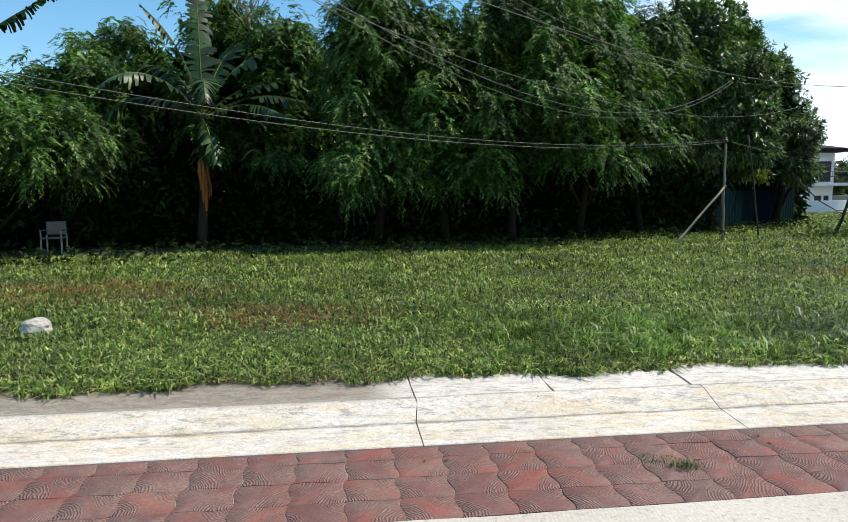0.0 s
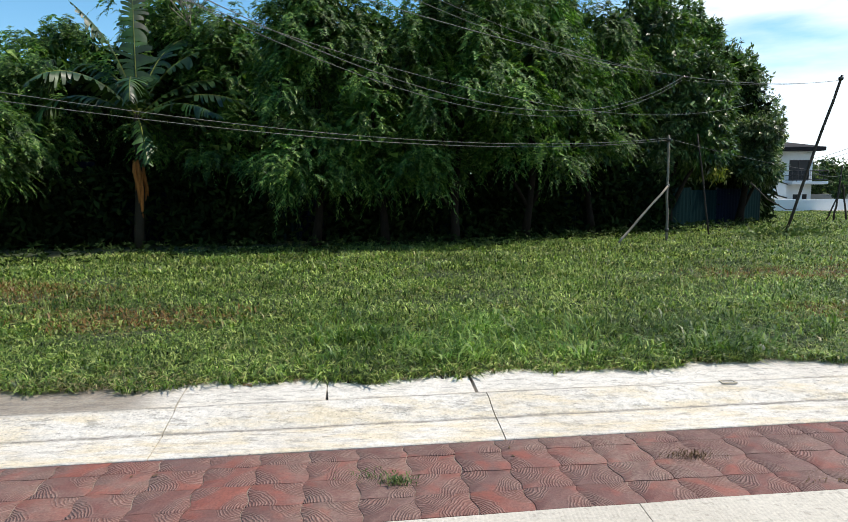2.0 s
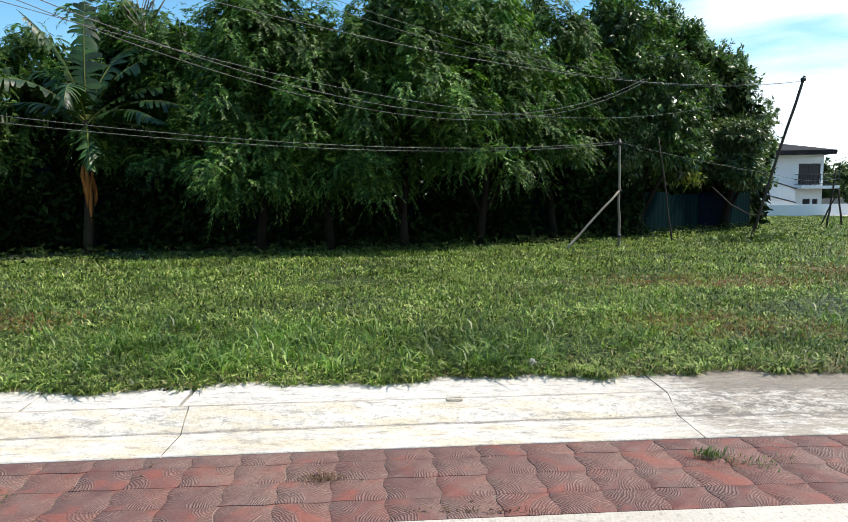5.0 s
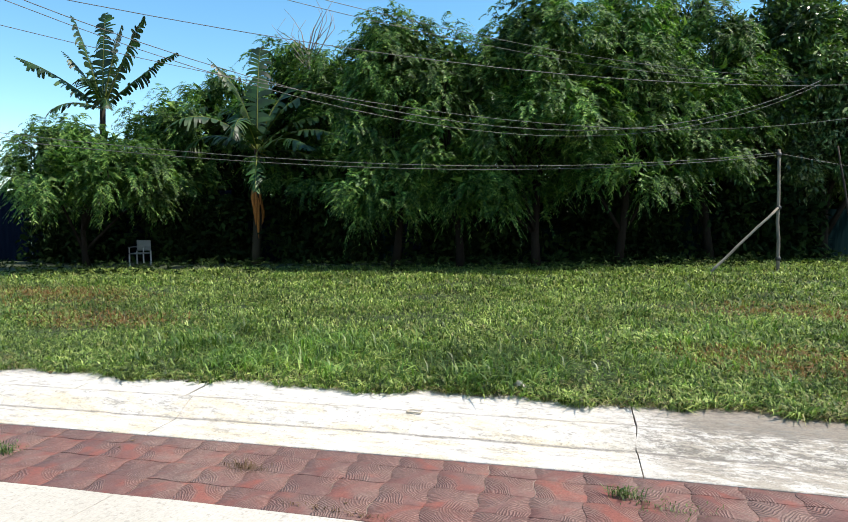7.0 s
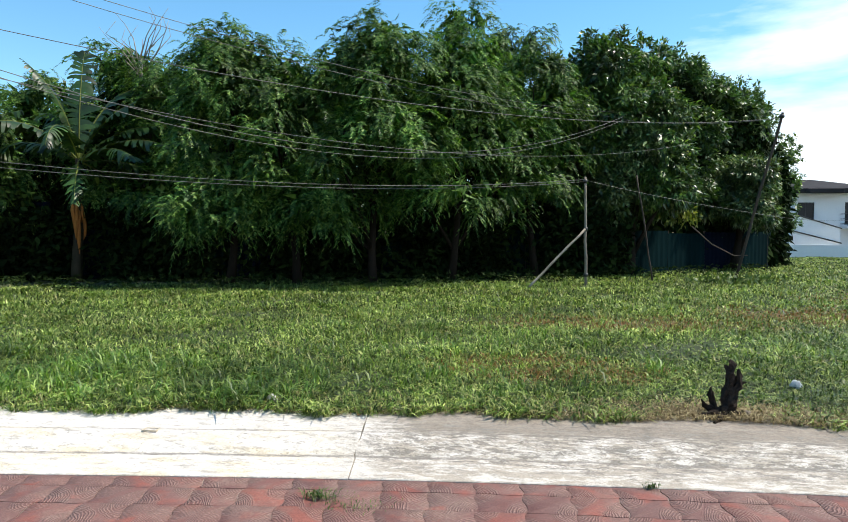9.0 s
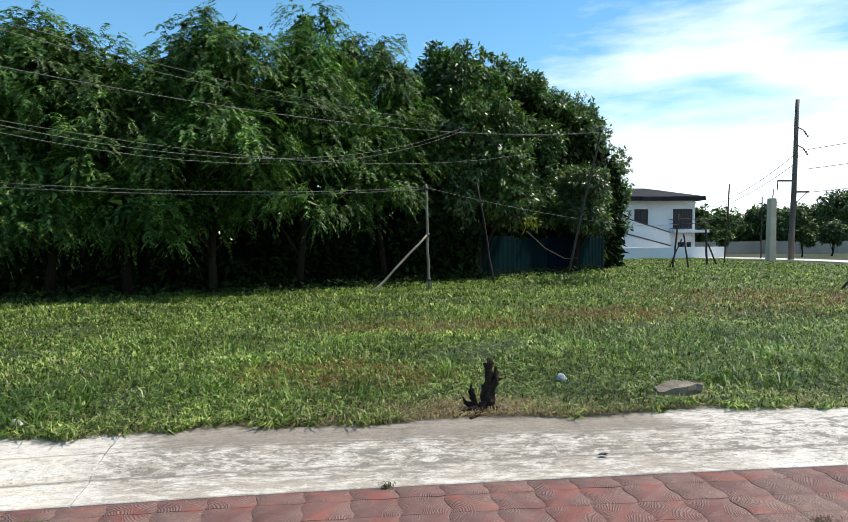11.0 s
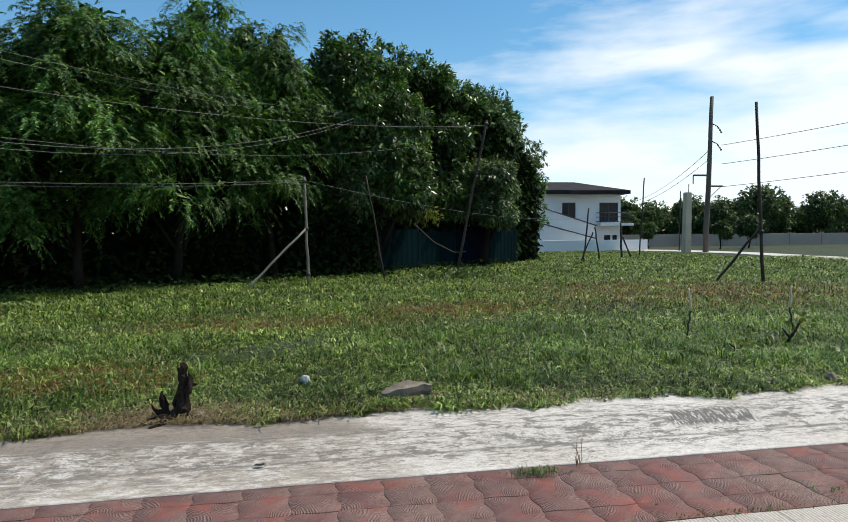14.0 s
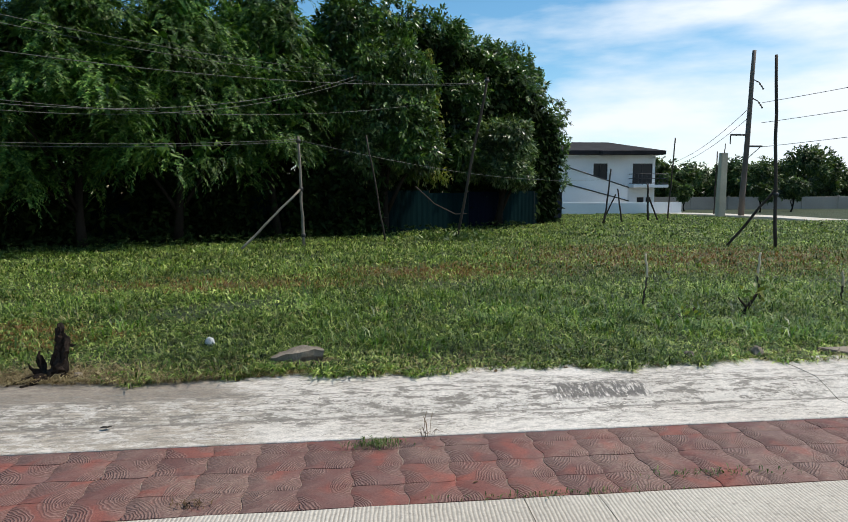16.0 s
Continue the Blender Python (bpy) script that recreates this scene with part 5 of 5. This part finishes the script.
# ---- banana plants ----
def banana_leaf(rng, base, az, rise, length, width, droop, parent):
    leaf = new("leaf")
    leaf.parent = parent
    n = 26
    pts = []
    dx, dy = math.cos(az), math.sin(az)
    p = Vector(base)
    ang = rise
    for i in range(n + 1):
        pts.append(p.copy())
        step = length / n
        p = p + Vector((dx * math.cos(ang), dy * math.cos(ang), math.sin(ang))) * step
        ang -= droop / n * (0.4 + 1.2 * i / n)
    part("midrib", tube(bmesh.new(), pts, [0.032 * (1 - 0.85 * i / n) for i in range(n + 1)], 5), M_YLEAF, leaf)
    bm = bmesh.new()
    side = Vector((-dy, dx, 0))
    for s in (-1, 1):
        i = 2.5
        sag = rng.uniform(0.3, 0.7)
        while i < n - 0.2:
            w = float(rng.uniform(0.35, 1.5))
            a, b = i, min(n, i + w * float(rng.uniform(0.92, 1.02)))
            pa = pts[int(a)].lerp(pts[min(n, int(a) + 1)], a % 1)
            pb = pts[int(b)].lerp(pts[min(n, int(b) + 1)], b % 1)
            f = (a + b) / 2 / n
            wid = width * math.sin(math.pi * min(1, 0.10 + 0.86 * f)) ** 0.6 * rng.uniform(0.62, 1.12)
            down = min(1.2, max(0.1, sag + 0.55 * math.sin(i * 0.5 + az * 3) * f + rng.uniform(-0.2, 0.25)))
            fwd = (pb - pa).normalized() * wid * rng.uniform(0.25, 0.6)
            tip = rng.uniform(0.1, 0.9)
            prev = None
            for k in range(4):
                q = k / 3
                off = side * s * wid * (q - 0.3 * down * q * q) + fwd * q + Vector((0, 0, -1)) * wid * down * q ** 1.5 + Vector((0, 0, 0.06 * q * (1 - q)))
                sh = 0.42 * q ** 3
                va, vb = bm.verts.new(pa.lerp(pb, sh * tip) + off), bm.verts.new(pb.lerp(pa, sh * (1 - tip)) + off)
                if prev:
                    bm.faces.new((prev[0], prev[1], vb, va)).smooth = True
                prev = (va, vb)
            i += w
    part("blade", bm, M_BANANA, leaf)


def banana(seed, x, y, stem_h, leaves, label, dry=False):
    rng = np.random.default_rng(seed)
    b = thing("banana_plant", label, "banana plant", "banana plants")
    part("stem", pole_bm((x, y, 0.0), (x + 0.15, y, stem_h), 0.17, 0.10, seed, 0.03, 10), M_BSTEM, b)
    if dry:
        for k in range(11):
            a = -1.3 + k * 0.25
            cx, cy = x + 0.16 * math.cos(a), y + 0.16 * math.sin(a)
            z = rng.uniform(2.0, 2.7)
            ln = rng.uniform(0.6, 1.5)
            bm = bmesh.new()
            pts = [(cx, cy, z), (cx + 0.05 * math.cos(a), cy + 0.05 * math.sin(a), z - ln * 0.35), (cx + rng.uniform(0, 0.12), cy + 0.05 * math.sin(a), z - ln * 0.7), (cx + rng.uniform(-0.05, 0.15), cy, z - ln)]
            tube(bm, pts, [0.035, 0.055, 0.045, 0.008], 6, True, 0.4, rng)
            part("dry_sheath", bm, M_DRYSTEM, b, "dry orange-brown leaf sheath")
    for az, rise, ln, wd, dr in leaves:
        banana_leaf(rng, (x + 0.15, y, stem_h - 0.1), radians(az), radians(rise), ln, wd, radians(dr), b)


banana(51, -6.3, 18.4, 4.0, [(110, 86, 3.8, 0.59, 25), (199, 80, 3.5, 0.56, 45), (60, 74, 3.8, 0.59, 65), (19, 66, 3.9, 0.56, 85), (19, 46, 3.7, 0.53, 85), (0, 30, 3.6, 0.53, 75),
                             (-25, 18, 3.2, 0.50, 60), (15, 6, 2.6, 0.45, 50), (40, -25, 2.2, 0.39, 30), (230, 50, 3.4, 0.53, 110), (-70, 45, 3.4, 0.50, 120), (150, 62, 3.6, 0.56, 90),
                             (190, 35, 3.1, 0.53, 100), (300, -30, 2.1, 0.36, 35)],
       "tall banana plant with torn leaves and a dry brown stem", True)
banana(52, -14.1, 19.6, 6.1, [(199, 77, 3.7, 0.57, 8), (109, 86, 3.9, 0.63, 10), (30, 79, 3.4, 0.60, 8), (19, 66, 4.0, 0.57, 6), (19, 42, 3.7, 0.42, 16),
                              (199, 40, 3.9, 0.51, 22), (205, 68, 2.6, 0.45, 28), (289, 60, 2.0, 0.54, 90), (230, 20, 2.2, 0.45, 90), (-40, 25, 2.2, 0.45, 90)],
       "tall banana plant with upright ragged leaves behind the thicket")
banana(53, -10.7, 19.0, 4.1, [(20, 60, 2.5, 0.60, 80), (160, 60, 2.4, 0.57, 80), (80, 80, 2.4, 0.60, 30), (-20, 35, 2.4, 0.54, 100), (200, 40, 2.4, 0.54, 100), (30, 72, 2.5, 0.63, 60)],
       "banana plant with torn leaves among the trees")


# ---- small things ----
def rock(x, y, z, sx, sy, sz, seed, label, mat, category="stone", name="stone"):
    rng = np.random.default_rng(seed)
    bm = bmesh.new()
    bmesh.ops.create_icosphere(bm, subdivisions=3, radius=1)
    for v in bm.verts:
        k = 1 + 0.28 * noise.noise(v.co * 1.6 + Vector((seed, 0, 0))) + 0.10 * noise.noise(v.co * 5 + Vector((0, seed, 0)))
        v.co = Vector((v.co.x * sx * k, v.co.y * sy * k, max(-0.6, min(0.95, v.co.z)) * sz * k))
    ob = part(name, bm, mat)
    ob.matrix_world = pose(x, y, z, 0, 0, float(rng.uniform(0, 180)))
    return tagged(ob, label, category)


rock(-4.15, 6.65, 0.22, 0.17, 0.10, 0.11, 3, "pale rough stone lying in the grass", M_WHITESTONE)
rock(4.92, 5.62, 0.17, 0.05, 0.04, 0.06, 4, "small pale stone at the edge of the lawn", M_WHITESTONE)
rock(9.78, 6.70, 0.19, 0.05, 0.04, 0.055, 5, "crumpled pale plastic wrapper in thin grass", M_PAPER, "litter", "plastic_wrapper")
rock(8.95, 5.72, 0.16, 0.05, 0.04, 0.04, 6, "small grey stone by the kerb", M_STONE)
rock(10.55, 5.70, 0.16, 0.04, 0.03, 0.03, 7, "small grey stone by the kerb", M_STONE)
rock(15.0, 5.85, 0.17, 0.07, 0.05, 0.06, 8, "small grey stone at the edge of the lawn", M_STONE)
rock(14.3, 5.80, 0.17, 0.05, 0.04, 0.05, 9, "small grey stone at the edge of the lawn", M_STONE)


def rubble_slab():
    """A broken piece of concrete, near edge undercut, over a patch darkened as its shade."""
    bm = bmesh.new()
    prof = [(-0.27, -0.15), (-0.05, -0.19), (0.17, -0.16), (0.27, -0.10), (0.25, 0.07), (0.06, 0.15), (-0.20, 0.12)]
    k0 = len(prof)
    lo = [bm.verts.new((x * 0.9, max(y, -0.05) * 0.9, -0.02)) for x, y in prof]
    mid = [bm.verts.new((x * 0.96, y * 0.9, 0.055 + 0.02 * math.sin(x * 13))) for x, y in prof]
    hi = [bm.verts.new((x, y, 0.115 + 0.022 * math.sin(x * 9 + 1))) for x, y in prof]
    bm.faces.new(lo[::-1])
    bm.faces.new(hi)
    for a, b in ((lo, mid), (mid, hi)):
        for k in range(k0):
            bm.faces.new((a[k], a[(k + 1) % k0], b[(k + 1) % k0], b[k]))
    bmesh.ops.triangulate(bm, faces=bm.faces[:])
    bmesh.ops.subdivide_edges(bm, edges=bm.edges[:], cuts=3, use_grid_fill=True)
    for v in bm.verts:
        v.co += Vector((noise.noise(v.co * 9), noise.noise(v.co * 9 + Vector((5, 0, 0))), 0.7 * noise.noise(v.co * 11 + Vector((0, 5, 0))))) * 0.030
    ob = part("concrete_lump", bm, M_STONE)
    ob.matrix_world = pose(10.72, 6.08, 0.135, -3, -4, 4) @ Matrix.Diagonal((0.86, 0.8, 0.95, 1))
    tagged(ob, "broken flat lump of concrete half sunk in the grass", "rubble")
    # dark patch added as the shade below the lump's near edge
    bm = bmesh.new()
    ring = []
    for k in range(24):
        a = 2 * math.pi * k / 24
        q = 1 + 0.25 * noise.noise((math.cos(a) * 2, math.sin(a) * 2, 8))
        ring.append(bm.verts.new((10.78 + 0.42 * q * math.cos(a), 5.93 + 0.16 * q * math.sin(a), 0.14)))
    c = bm.verts.new((10.78, 5.95, 0.165))
    for k in range(24):
        bm.faces.new((ring[k], ring[(k + 1) % 24], c)).smooth = True
    tagged(part("lump_shade", bm, M_DARKEARTH), "dark earth patch standing for the shade under the concrete lump", "soil", kind="stuff")


rubble_slab()


def stump():
    s = thing("tree_stump", "charred broken tree stump at the edge of the lawn", "stump")
    rng = np.random.default_rng(9)
    x, y = 8.78, 5.74

    def charred(name, pts, radii, sides=8, rough=0.030):
        pts = [(x + a, y + b, z) for a, b, z in pts]
        bm = tube(bmesh.new(), pts, radii, sides, True, 0.35, rng)
        bmesh.ops.subdivide_edges(bm, edges=bm.edges[:], cuts=2, use_grid_fill=True)
        for f in bm.faces:
            f.smooth = False
        for v in bm.verts:
            q = Vector((v.co.x * 38, v.co.y * 38, v.co.z * 14))
            v.co += Vector((noise.noise(q), noise.noise(q + Vector((9, 0, 0))), 1.2 * noise.noise(q + Vector((0, 9, 0))))) * rough
        part(name, bm, M_STUMP, s)

    charred("trunk", [(-0.02, 0, 0.08), (0.0, 0, 0.17), (0.035, 0, 0.27), (0.03, 0.01, 0.37), (0.05, 0.01, 0.45), (0.04, 0, 0.54), (0.05, 0, 0.60)], [0.085, 0.062, 0.050, 0.046, 0.040, 0.028, 0.008], 9, 0.042)
    charred("split", [(0.05, -0.01, 0.30), (0.09, -0.02, 0.40), (0.105, -0.02, 0.48), (0.10, -0.02, 0.54)], [0.030, 0.026, 0.020, 0.006])
    charred("side_stub", [(-0.03, -0.01, 0.14), (-0.09, -0.02, 0.22), (-0.11, -0.02, 0.31), (-0.13, -0.02, 0.39)], [0.042, 0.030, 0.022, 0.006])
    charred("side_stub", [(-0.06, -0.02, 0.18), (-0.15, -0.04, 0.22), (-0.20, -0.04, 0.29)], [0.030, 0.022, 0.006])
    charred("branch_scar", [(0.05, 0, 0.42), (0.12, -0.01, 0.44), (0.15, 0.0, 0.42)], [0.020, 0.014, 0.004])
    charred("root", [(-0.02, 0, 0.15), (0.10, -0.05, 0.16), (0.22, -0.09, 0.13)], [0.05, 0.026, 0.008])
    charred("root", [(-0.04, 0, 0.15), (-0.16, -0.10, 0.16), (-0.30, -0.16, 0.13)], [0.06, 0.036, 0.010])
    charred("root", [(-0.02, 0, 0.14), (-0.10, -0.16, 0.16), (-0.16, -0.24, 0.14)], [0.05, 0.028, 0.008])
    # bare scorched earth at its foot
    bm = bmesh.new()
    ring = []
    for k in range(28):
        a = 2 * math.pi * k / 28
        q = 1 + 0.3 * noise.noise((math.cos(a) * 2, math.sin(a) * 2, 5))
        ring.append(bm.verts.new((x - 0.06 + 0.36 * q * math.cos(a), y - 0.04 + 0.15 * q * math.sin(a), 0.135)))
    mid = bm.verts.new((x - 0.03, y, 0.19))
    for k in range(28):
        bm.faces.new((ring[k], ring[(k + 1) % 28], mid)).smooth = True
    bmesh.ops.subdivide_edges(bm, edges=bm.edges[:], cuts=3, use_grid_fill=True)
    for v in bm.verts:
        v.co.z += 0.018 * noise.noise(v.co * 16)
    tagged(part("dark_earth", bm, M_DARKEARTH), "dark crumbly scorched earth round the stump", "soil", kind="stuff")
    n = 240
    px, py = x - 0.05 + rng.normal(0, 0.26, n), y + 0.0 + rng.normal(0, 0.11, n)
    me = blades(rng, px, py, np.full(n, 0.15), rng.uniform(0.03, 0.10, n), rng.uniform(0.002, 0.005, n), rng.uniform(1.0, 2.2, n), M_STRAW, "dry_stalks")
    tagged(new("dry_stalks", me), "dry stalks strewn round the charred stump", "grass", kind="stuff")


stump()
for bx, by, bh, bl in ((16.0, 7.7, 0.45, 0.25), (18.2, 7.6, 0.5, -0.15), (15.1, 7.5, 0.28, 0.2)):
    t = thing("charred_shrub", "charred dead shrub stem with a few leaves in the grass", "shrub", "charred shrubs")
    rng = np.random.default_rng(int(bx * 10))
    part("stem", tube(bmesh.new(), [(bx, by, 0.08), (bx + bl * 0.4, by, bh * 0.5), (bx + bl, by, bh)], [0.030, 0.024, 0.012], 7, True, 0.35, rng), M_STUMP, t)
    part("branch", tube(bmesh.new(), [(bx + bl * 0.4, by, bh * 0.5), (bx + bl * 0.2 - 0.08, by, bh * 0.8)], [0.018, 0.006], 6, True, 0.35, rng), M_STUMP, t)
    p = np.array([[bx + bl, by, bh]]) + rng.normal(0, 0.09, (26, 3))
    crown_part(leaf_quads(rng, p, rng.normal(0, 1, (26, 3)), rng.uniform(0.06, 0.12, 26), rng.uniform(0.015, 0.03, 26)), M_YLEAF, t)


def weed(x, y, spread, n, h, seed, label, dry=False, z=0.0, flat=0.45):
    rng = np.random.default_rng(seed)
    px, py = x + rng.normal(0, spread, n), y + rng.normal(0, spread * flat, n)
    me = blades(rng, px, py, np.full(n, z), rng.uniform(0.4, 1.2, n) * h, rng.uniform(0.002, 0.005, n), rng.uniform(0.2, 1.3, n), M_DRY if dry else M_WEED, "weed_tuft")
    return tagged(new("weed_tuft", me), label, "weed", "weeds in the paving", "stuff")


WL = "small weed tuft growing from the tile joints"
weed(1.62, 3.50, 0.06, 120, 0.06, 1, WL)
weed(1.50, 3.60, 0.10, 90, 0.03, 2, WL)
weed(3.42, 3.78, 0.07, 150, 0.04, 3, "dark withered weed tuft on the red tiles", True)
weed(5.80, 4.08, 0.05, 120, 0.07, 4, WL)
weed(6.05, 4.02, 0.14, 120, 0.03, 5, WL)
weed(11.40, 4.45, 0.085, 230, 0.055, 6, WL)
weed(11.75, 4.50, 0.03, 14, 0.22, 7, "thin tall seed stems at the gutter edge", True)
weed(12.4, 3.68, 0.30, 130, 0.035, 8, WL, flat=0.05)
weed(13.4, 3.84, 0.22, 120, 0.04, 9, WL, flat=0.12)
weed(7.9, 4.50, 0.03, 50, 0.05, 10, WL)
weed(4.3, 3.42, 0.20, 90, 0.03, 11, WL, True, flat=0.06)
weed(10.4, 3.75, 0.05, 60, 0.04, 12, "dark withered weed tuft on the red tiles", True)


def scrap(x, y, z, l, w, seed, label, mat, category="leaf", name="fallen_leaf"):
    rng = np.random.default_rng(seed)
    bm = bmesh.new()
    n = 5
    rows = []
    for i in range(n + 1):
        f = i / n
        ww = w * math.sin(math.pi * (0.08 + 0.84 * f))
        rows.append([bm.verts.new(((f - 0.5) * l, s * ww, 0.004 + l * 0.03 * abs(s) + l * 0.08 * math.sin(f * 5 + seed) ** 2)) for s in (-1, 0, 1)])
    for a, b in zip(rows[:-1], rows[1:]):
        for j in range(2):
            bm.faces.new((a[j], b[j], b[j + 1], a[j + 1]))
    ob = part(name, bm, mat)
    ob.matrix_world = pose(x, y, z, 0, 0, float(rng.uniform(0, 360)))
    sm = ob.modifiers.new("thickness", "SOLIDIFY")
    sm.thickness = 0.003
    return tagged(ob, label, category, "litter")


scrap(9.52, 4.86, 0.035, 0.075, 0.018, 1, "dark curled leaf lying in the gutter", M_DARKLITTER)
rng = np.random.default_rng(61)
for k in range(46):
    x = float(rng.uniform(-3, 16))
    d = float(rng.uniform(0.95, 1.18))
    px, py = along(x, d)
    scrap(px, py, 0.148, float(rng.uniform(0.04, 0.09)), 0.016, k + 10, "dry brown leaf at the edge of the lawn", M_DRY)
for k in range(10):
    x = float(rng.uniform(0, 13))
    px, py = along(x, float(rng.uniform(-0.85, 0.3)))
    scrap(px, py, 0.004, float(rng.uniform(0.02, 0.035)), 0.006, k + 80, "dry leaf scrap on the paving", M_DRY)
scrap(10.95, 5.66, 0.16, 0.16, 0.05, 120, "crumpled dark plastic scrap by the kerb", M_DARKLITTER, "litter", "plastic_scrap")


def cover_slab():
    """A flat slab over the drain at the next driveway."""
    s = thing("cover_slab", "grey concrete cover slab beside the kerb", "slab")
    for a, b in ((15.95, 17.2), (17.21, 18.6)):
        bm = bmesh.new()
        pts = [(*along(a - 0.25, 1.35), 0), (*along(a + 0.18, 0.74), 0), (*along(b, 0.74), 0), (*along(b, 1.35), 0)]
        lo = [bm.verts.new((px, py, 0.12)) for px, py, _ in pts]
        hi = [bm.verts.new((px, py, 0.170)) for px, py, _ in pts]
        bm.faces.new(hi)
        bm.faces.new(lo[::-1])
        for k in range(4):
            bm.faces.new((lo[k], lo[(k + 1) % 4], hi[(k + 1) % 4], hi[k]))
        bmesh.ops.recalc_face_normals(bm, faces=bm.faces)
        bmesh.ops.bevel(bm, geom=bm.edges[:], offset=0.008, segments=2, affect="EDGES")
        part("slab", bm, M_STONE, s)


cover_slab()


def chair():
    c = thing("garden_chair", "grey plastic garden chair in the shade of the trees", "chair")
    x, y, z = -9.85, 16.9, 0.10
    def bx(name, lo, hi, mat, bev=0.015):
        bm = bmesh.new()
        box(bm, lo, hi, bev)
        ob = part(name, bm, mat, c)
        ob.matrix_basis = pose(x, y, z, 0, 0, 12)
    bx("seat", (-0.25, -0.24, 0.40), (0.25, 0.24, 0.44), M_CHAIR)
    bx("backrest", (-0.25, 0.22, 0.50), (0.25, 0.26, 0.86), M_CHAIR)
    for sx in (-0.25, 0.25):
        for sy in (-0.22, 0.22):
            bx("leg", (sx - 0.02, sy - 0.02, 0), (sx + 0.02, sy + 0.02, 0.40 if sy < 0 else 0.50), M_CHAIRMETAL, 0.006)
        bx("armrest", (sx - 0.03, -0.26, 0.62), (sx + 0.03, 0.219, 0.65), M_CHAIR, 0.008)
        bx("arm_support", (sx - 0.015, -0.23, 0.441), (sx + 0.015, -0.20, 0.62), M_CHAIRMETAL, 0.004)


chair()


# ---- red tile band: the pieces ----
def build_tiles():
    band = thing("pavement", "band of worn red ridged paving tiles beside the gutter", "pavement", kind="structure")
    rng = np.random.default_rng(21)
    depths = [0.17, 0.25, 0.25, 0.235]
    meshes = {}
    for r, dep in enumerate(depths):
        for var in range(4):
            bm = bmesh.new()
            w2, d2 = TILE_W / 2 - 0.0015, dep / 2 - 0.0015
            n = 8
            wave = lambda f: 0.012 * math.sin(2 * math.pi * f)
            low_wave = 0.0 if r == len(depths) - 1 else 0.007
            top_wave = 0.0 if r == 0 else 0.007
            chip = [float(q) for q in rng.uniform(-0.0016, 0.0016, 4 * n)]
            right = [(w2 + wave(k / n) + chip[k], -d2 + 2 * d2 * k / n) for k in range(n)]
            upper = [(w2 - 2 * w2 * k / n, d2 - top_wave * math.sin(2 * math.pi * k / n) + chip[n + k]) for k in range(n)]
            left = [(-w2 + wave(1 - k / n) + chip[2 * n + k], d2 - 2 * d2 * k / n) for k in range(n)]
            lower = [(-w2 + 2 * w2 * k / n, -d2 + low_wave * math.sin(2 * math.pi * k / n) + chip[3 * n + k]) for k in range(n)]
            outline = right + upper + left + lower
            m = len(outline)
            lo = [bm.verts.new((px, py, -0.03)) for px, py in outline]
            hi = [bm.verts.new((px, py, -0.0014)) for px, py in outline]
            top = [bm.verts.new((px * 0.990, py * 0.988, 0.0)) for px, py in outline]
            mid = bm.verts.new((0.02 * (var - 1.5), 0, 0.001 + 0.0006 * var))
            for k in range(m):
                j = (k + 1) % m
                bm.faces.new((lo[k], lo[j], hi[j], hi[k]))
                bm.faces.new((hi[k], hi[j], top[j], top[k])).smooth = True
                bm.faces.new((top[k], top[j], mid)).smooth = True
            me = bpy.data.meshes.new("tile")
            bm.to_mesh(me)
            bm.free()
            me.materials.append(M_TILE)
            meshes[r, var] = me
    x0 = -3.9
    shift = (0.0, 0.004, -0.003, 0.005)
    for i in range(72):
        back = 0.0
        for r, dep in enumerate(depths):
            x = x0 + i * TILE_W + shift[r] + float(rng.uniform(-0.003, 0.003))
            px, py = along(x, -(back + dep / 2))
            slope = math.degrees(math.atan((kerb_y(x + 0.05) - kerb_y(x - 0.05)) / 0.1))
            ob = new("tile", meshes[r, int(rng.integers(4))])
            ob.parent = band
            ob.matrix_basis = pose(px, py, float(rng.uniform(-0.0015, 0.0015)), float(rng.uniform(-0.25, 0.25)), float(rng.uniform(-0.25, 0.25)), slope + float(rng.uniform(-0.5, 0.5)))
            back += dep
    # beyond the stretch that is passed, the band goes on as one mesh
    bm = bmesh.new()
    for a, b in ((-45, x0 - 0.16), (x0 + 72 * TILE_W, 60)):
        n = int((b - a) / 0.3)
        for i in range(n):
            x = a + (i + 0.5) * (b - a) / n
            back = 0.0
            for dep in depths:
                px, py = along(x, -(back + dep / 2))
                box(bm, (px - 0.145, py - dep / 2 + 0.003, -0.03), (px + 0.145, py + dep / 2 - 0.003, 0.0))
                back += dep
    rest = part("tile_rest", bm, M_TILE, band)
    rest["kind"] = "stuff"


build_tiles()
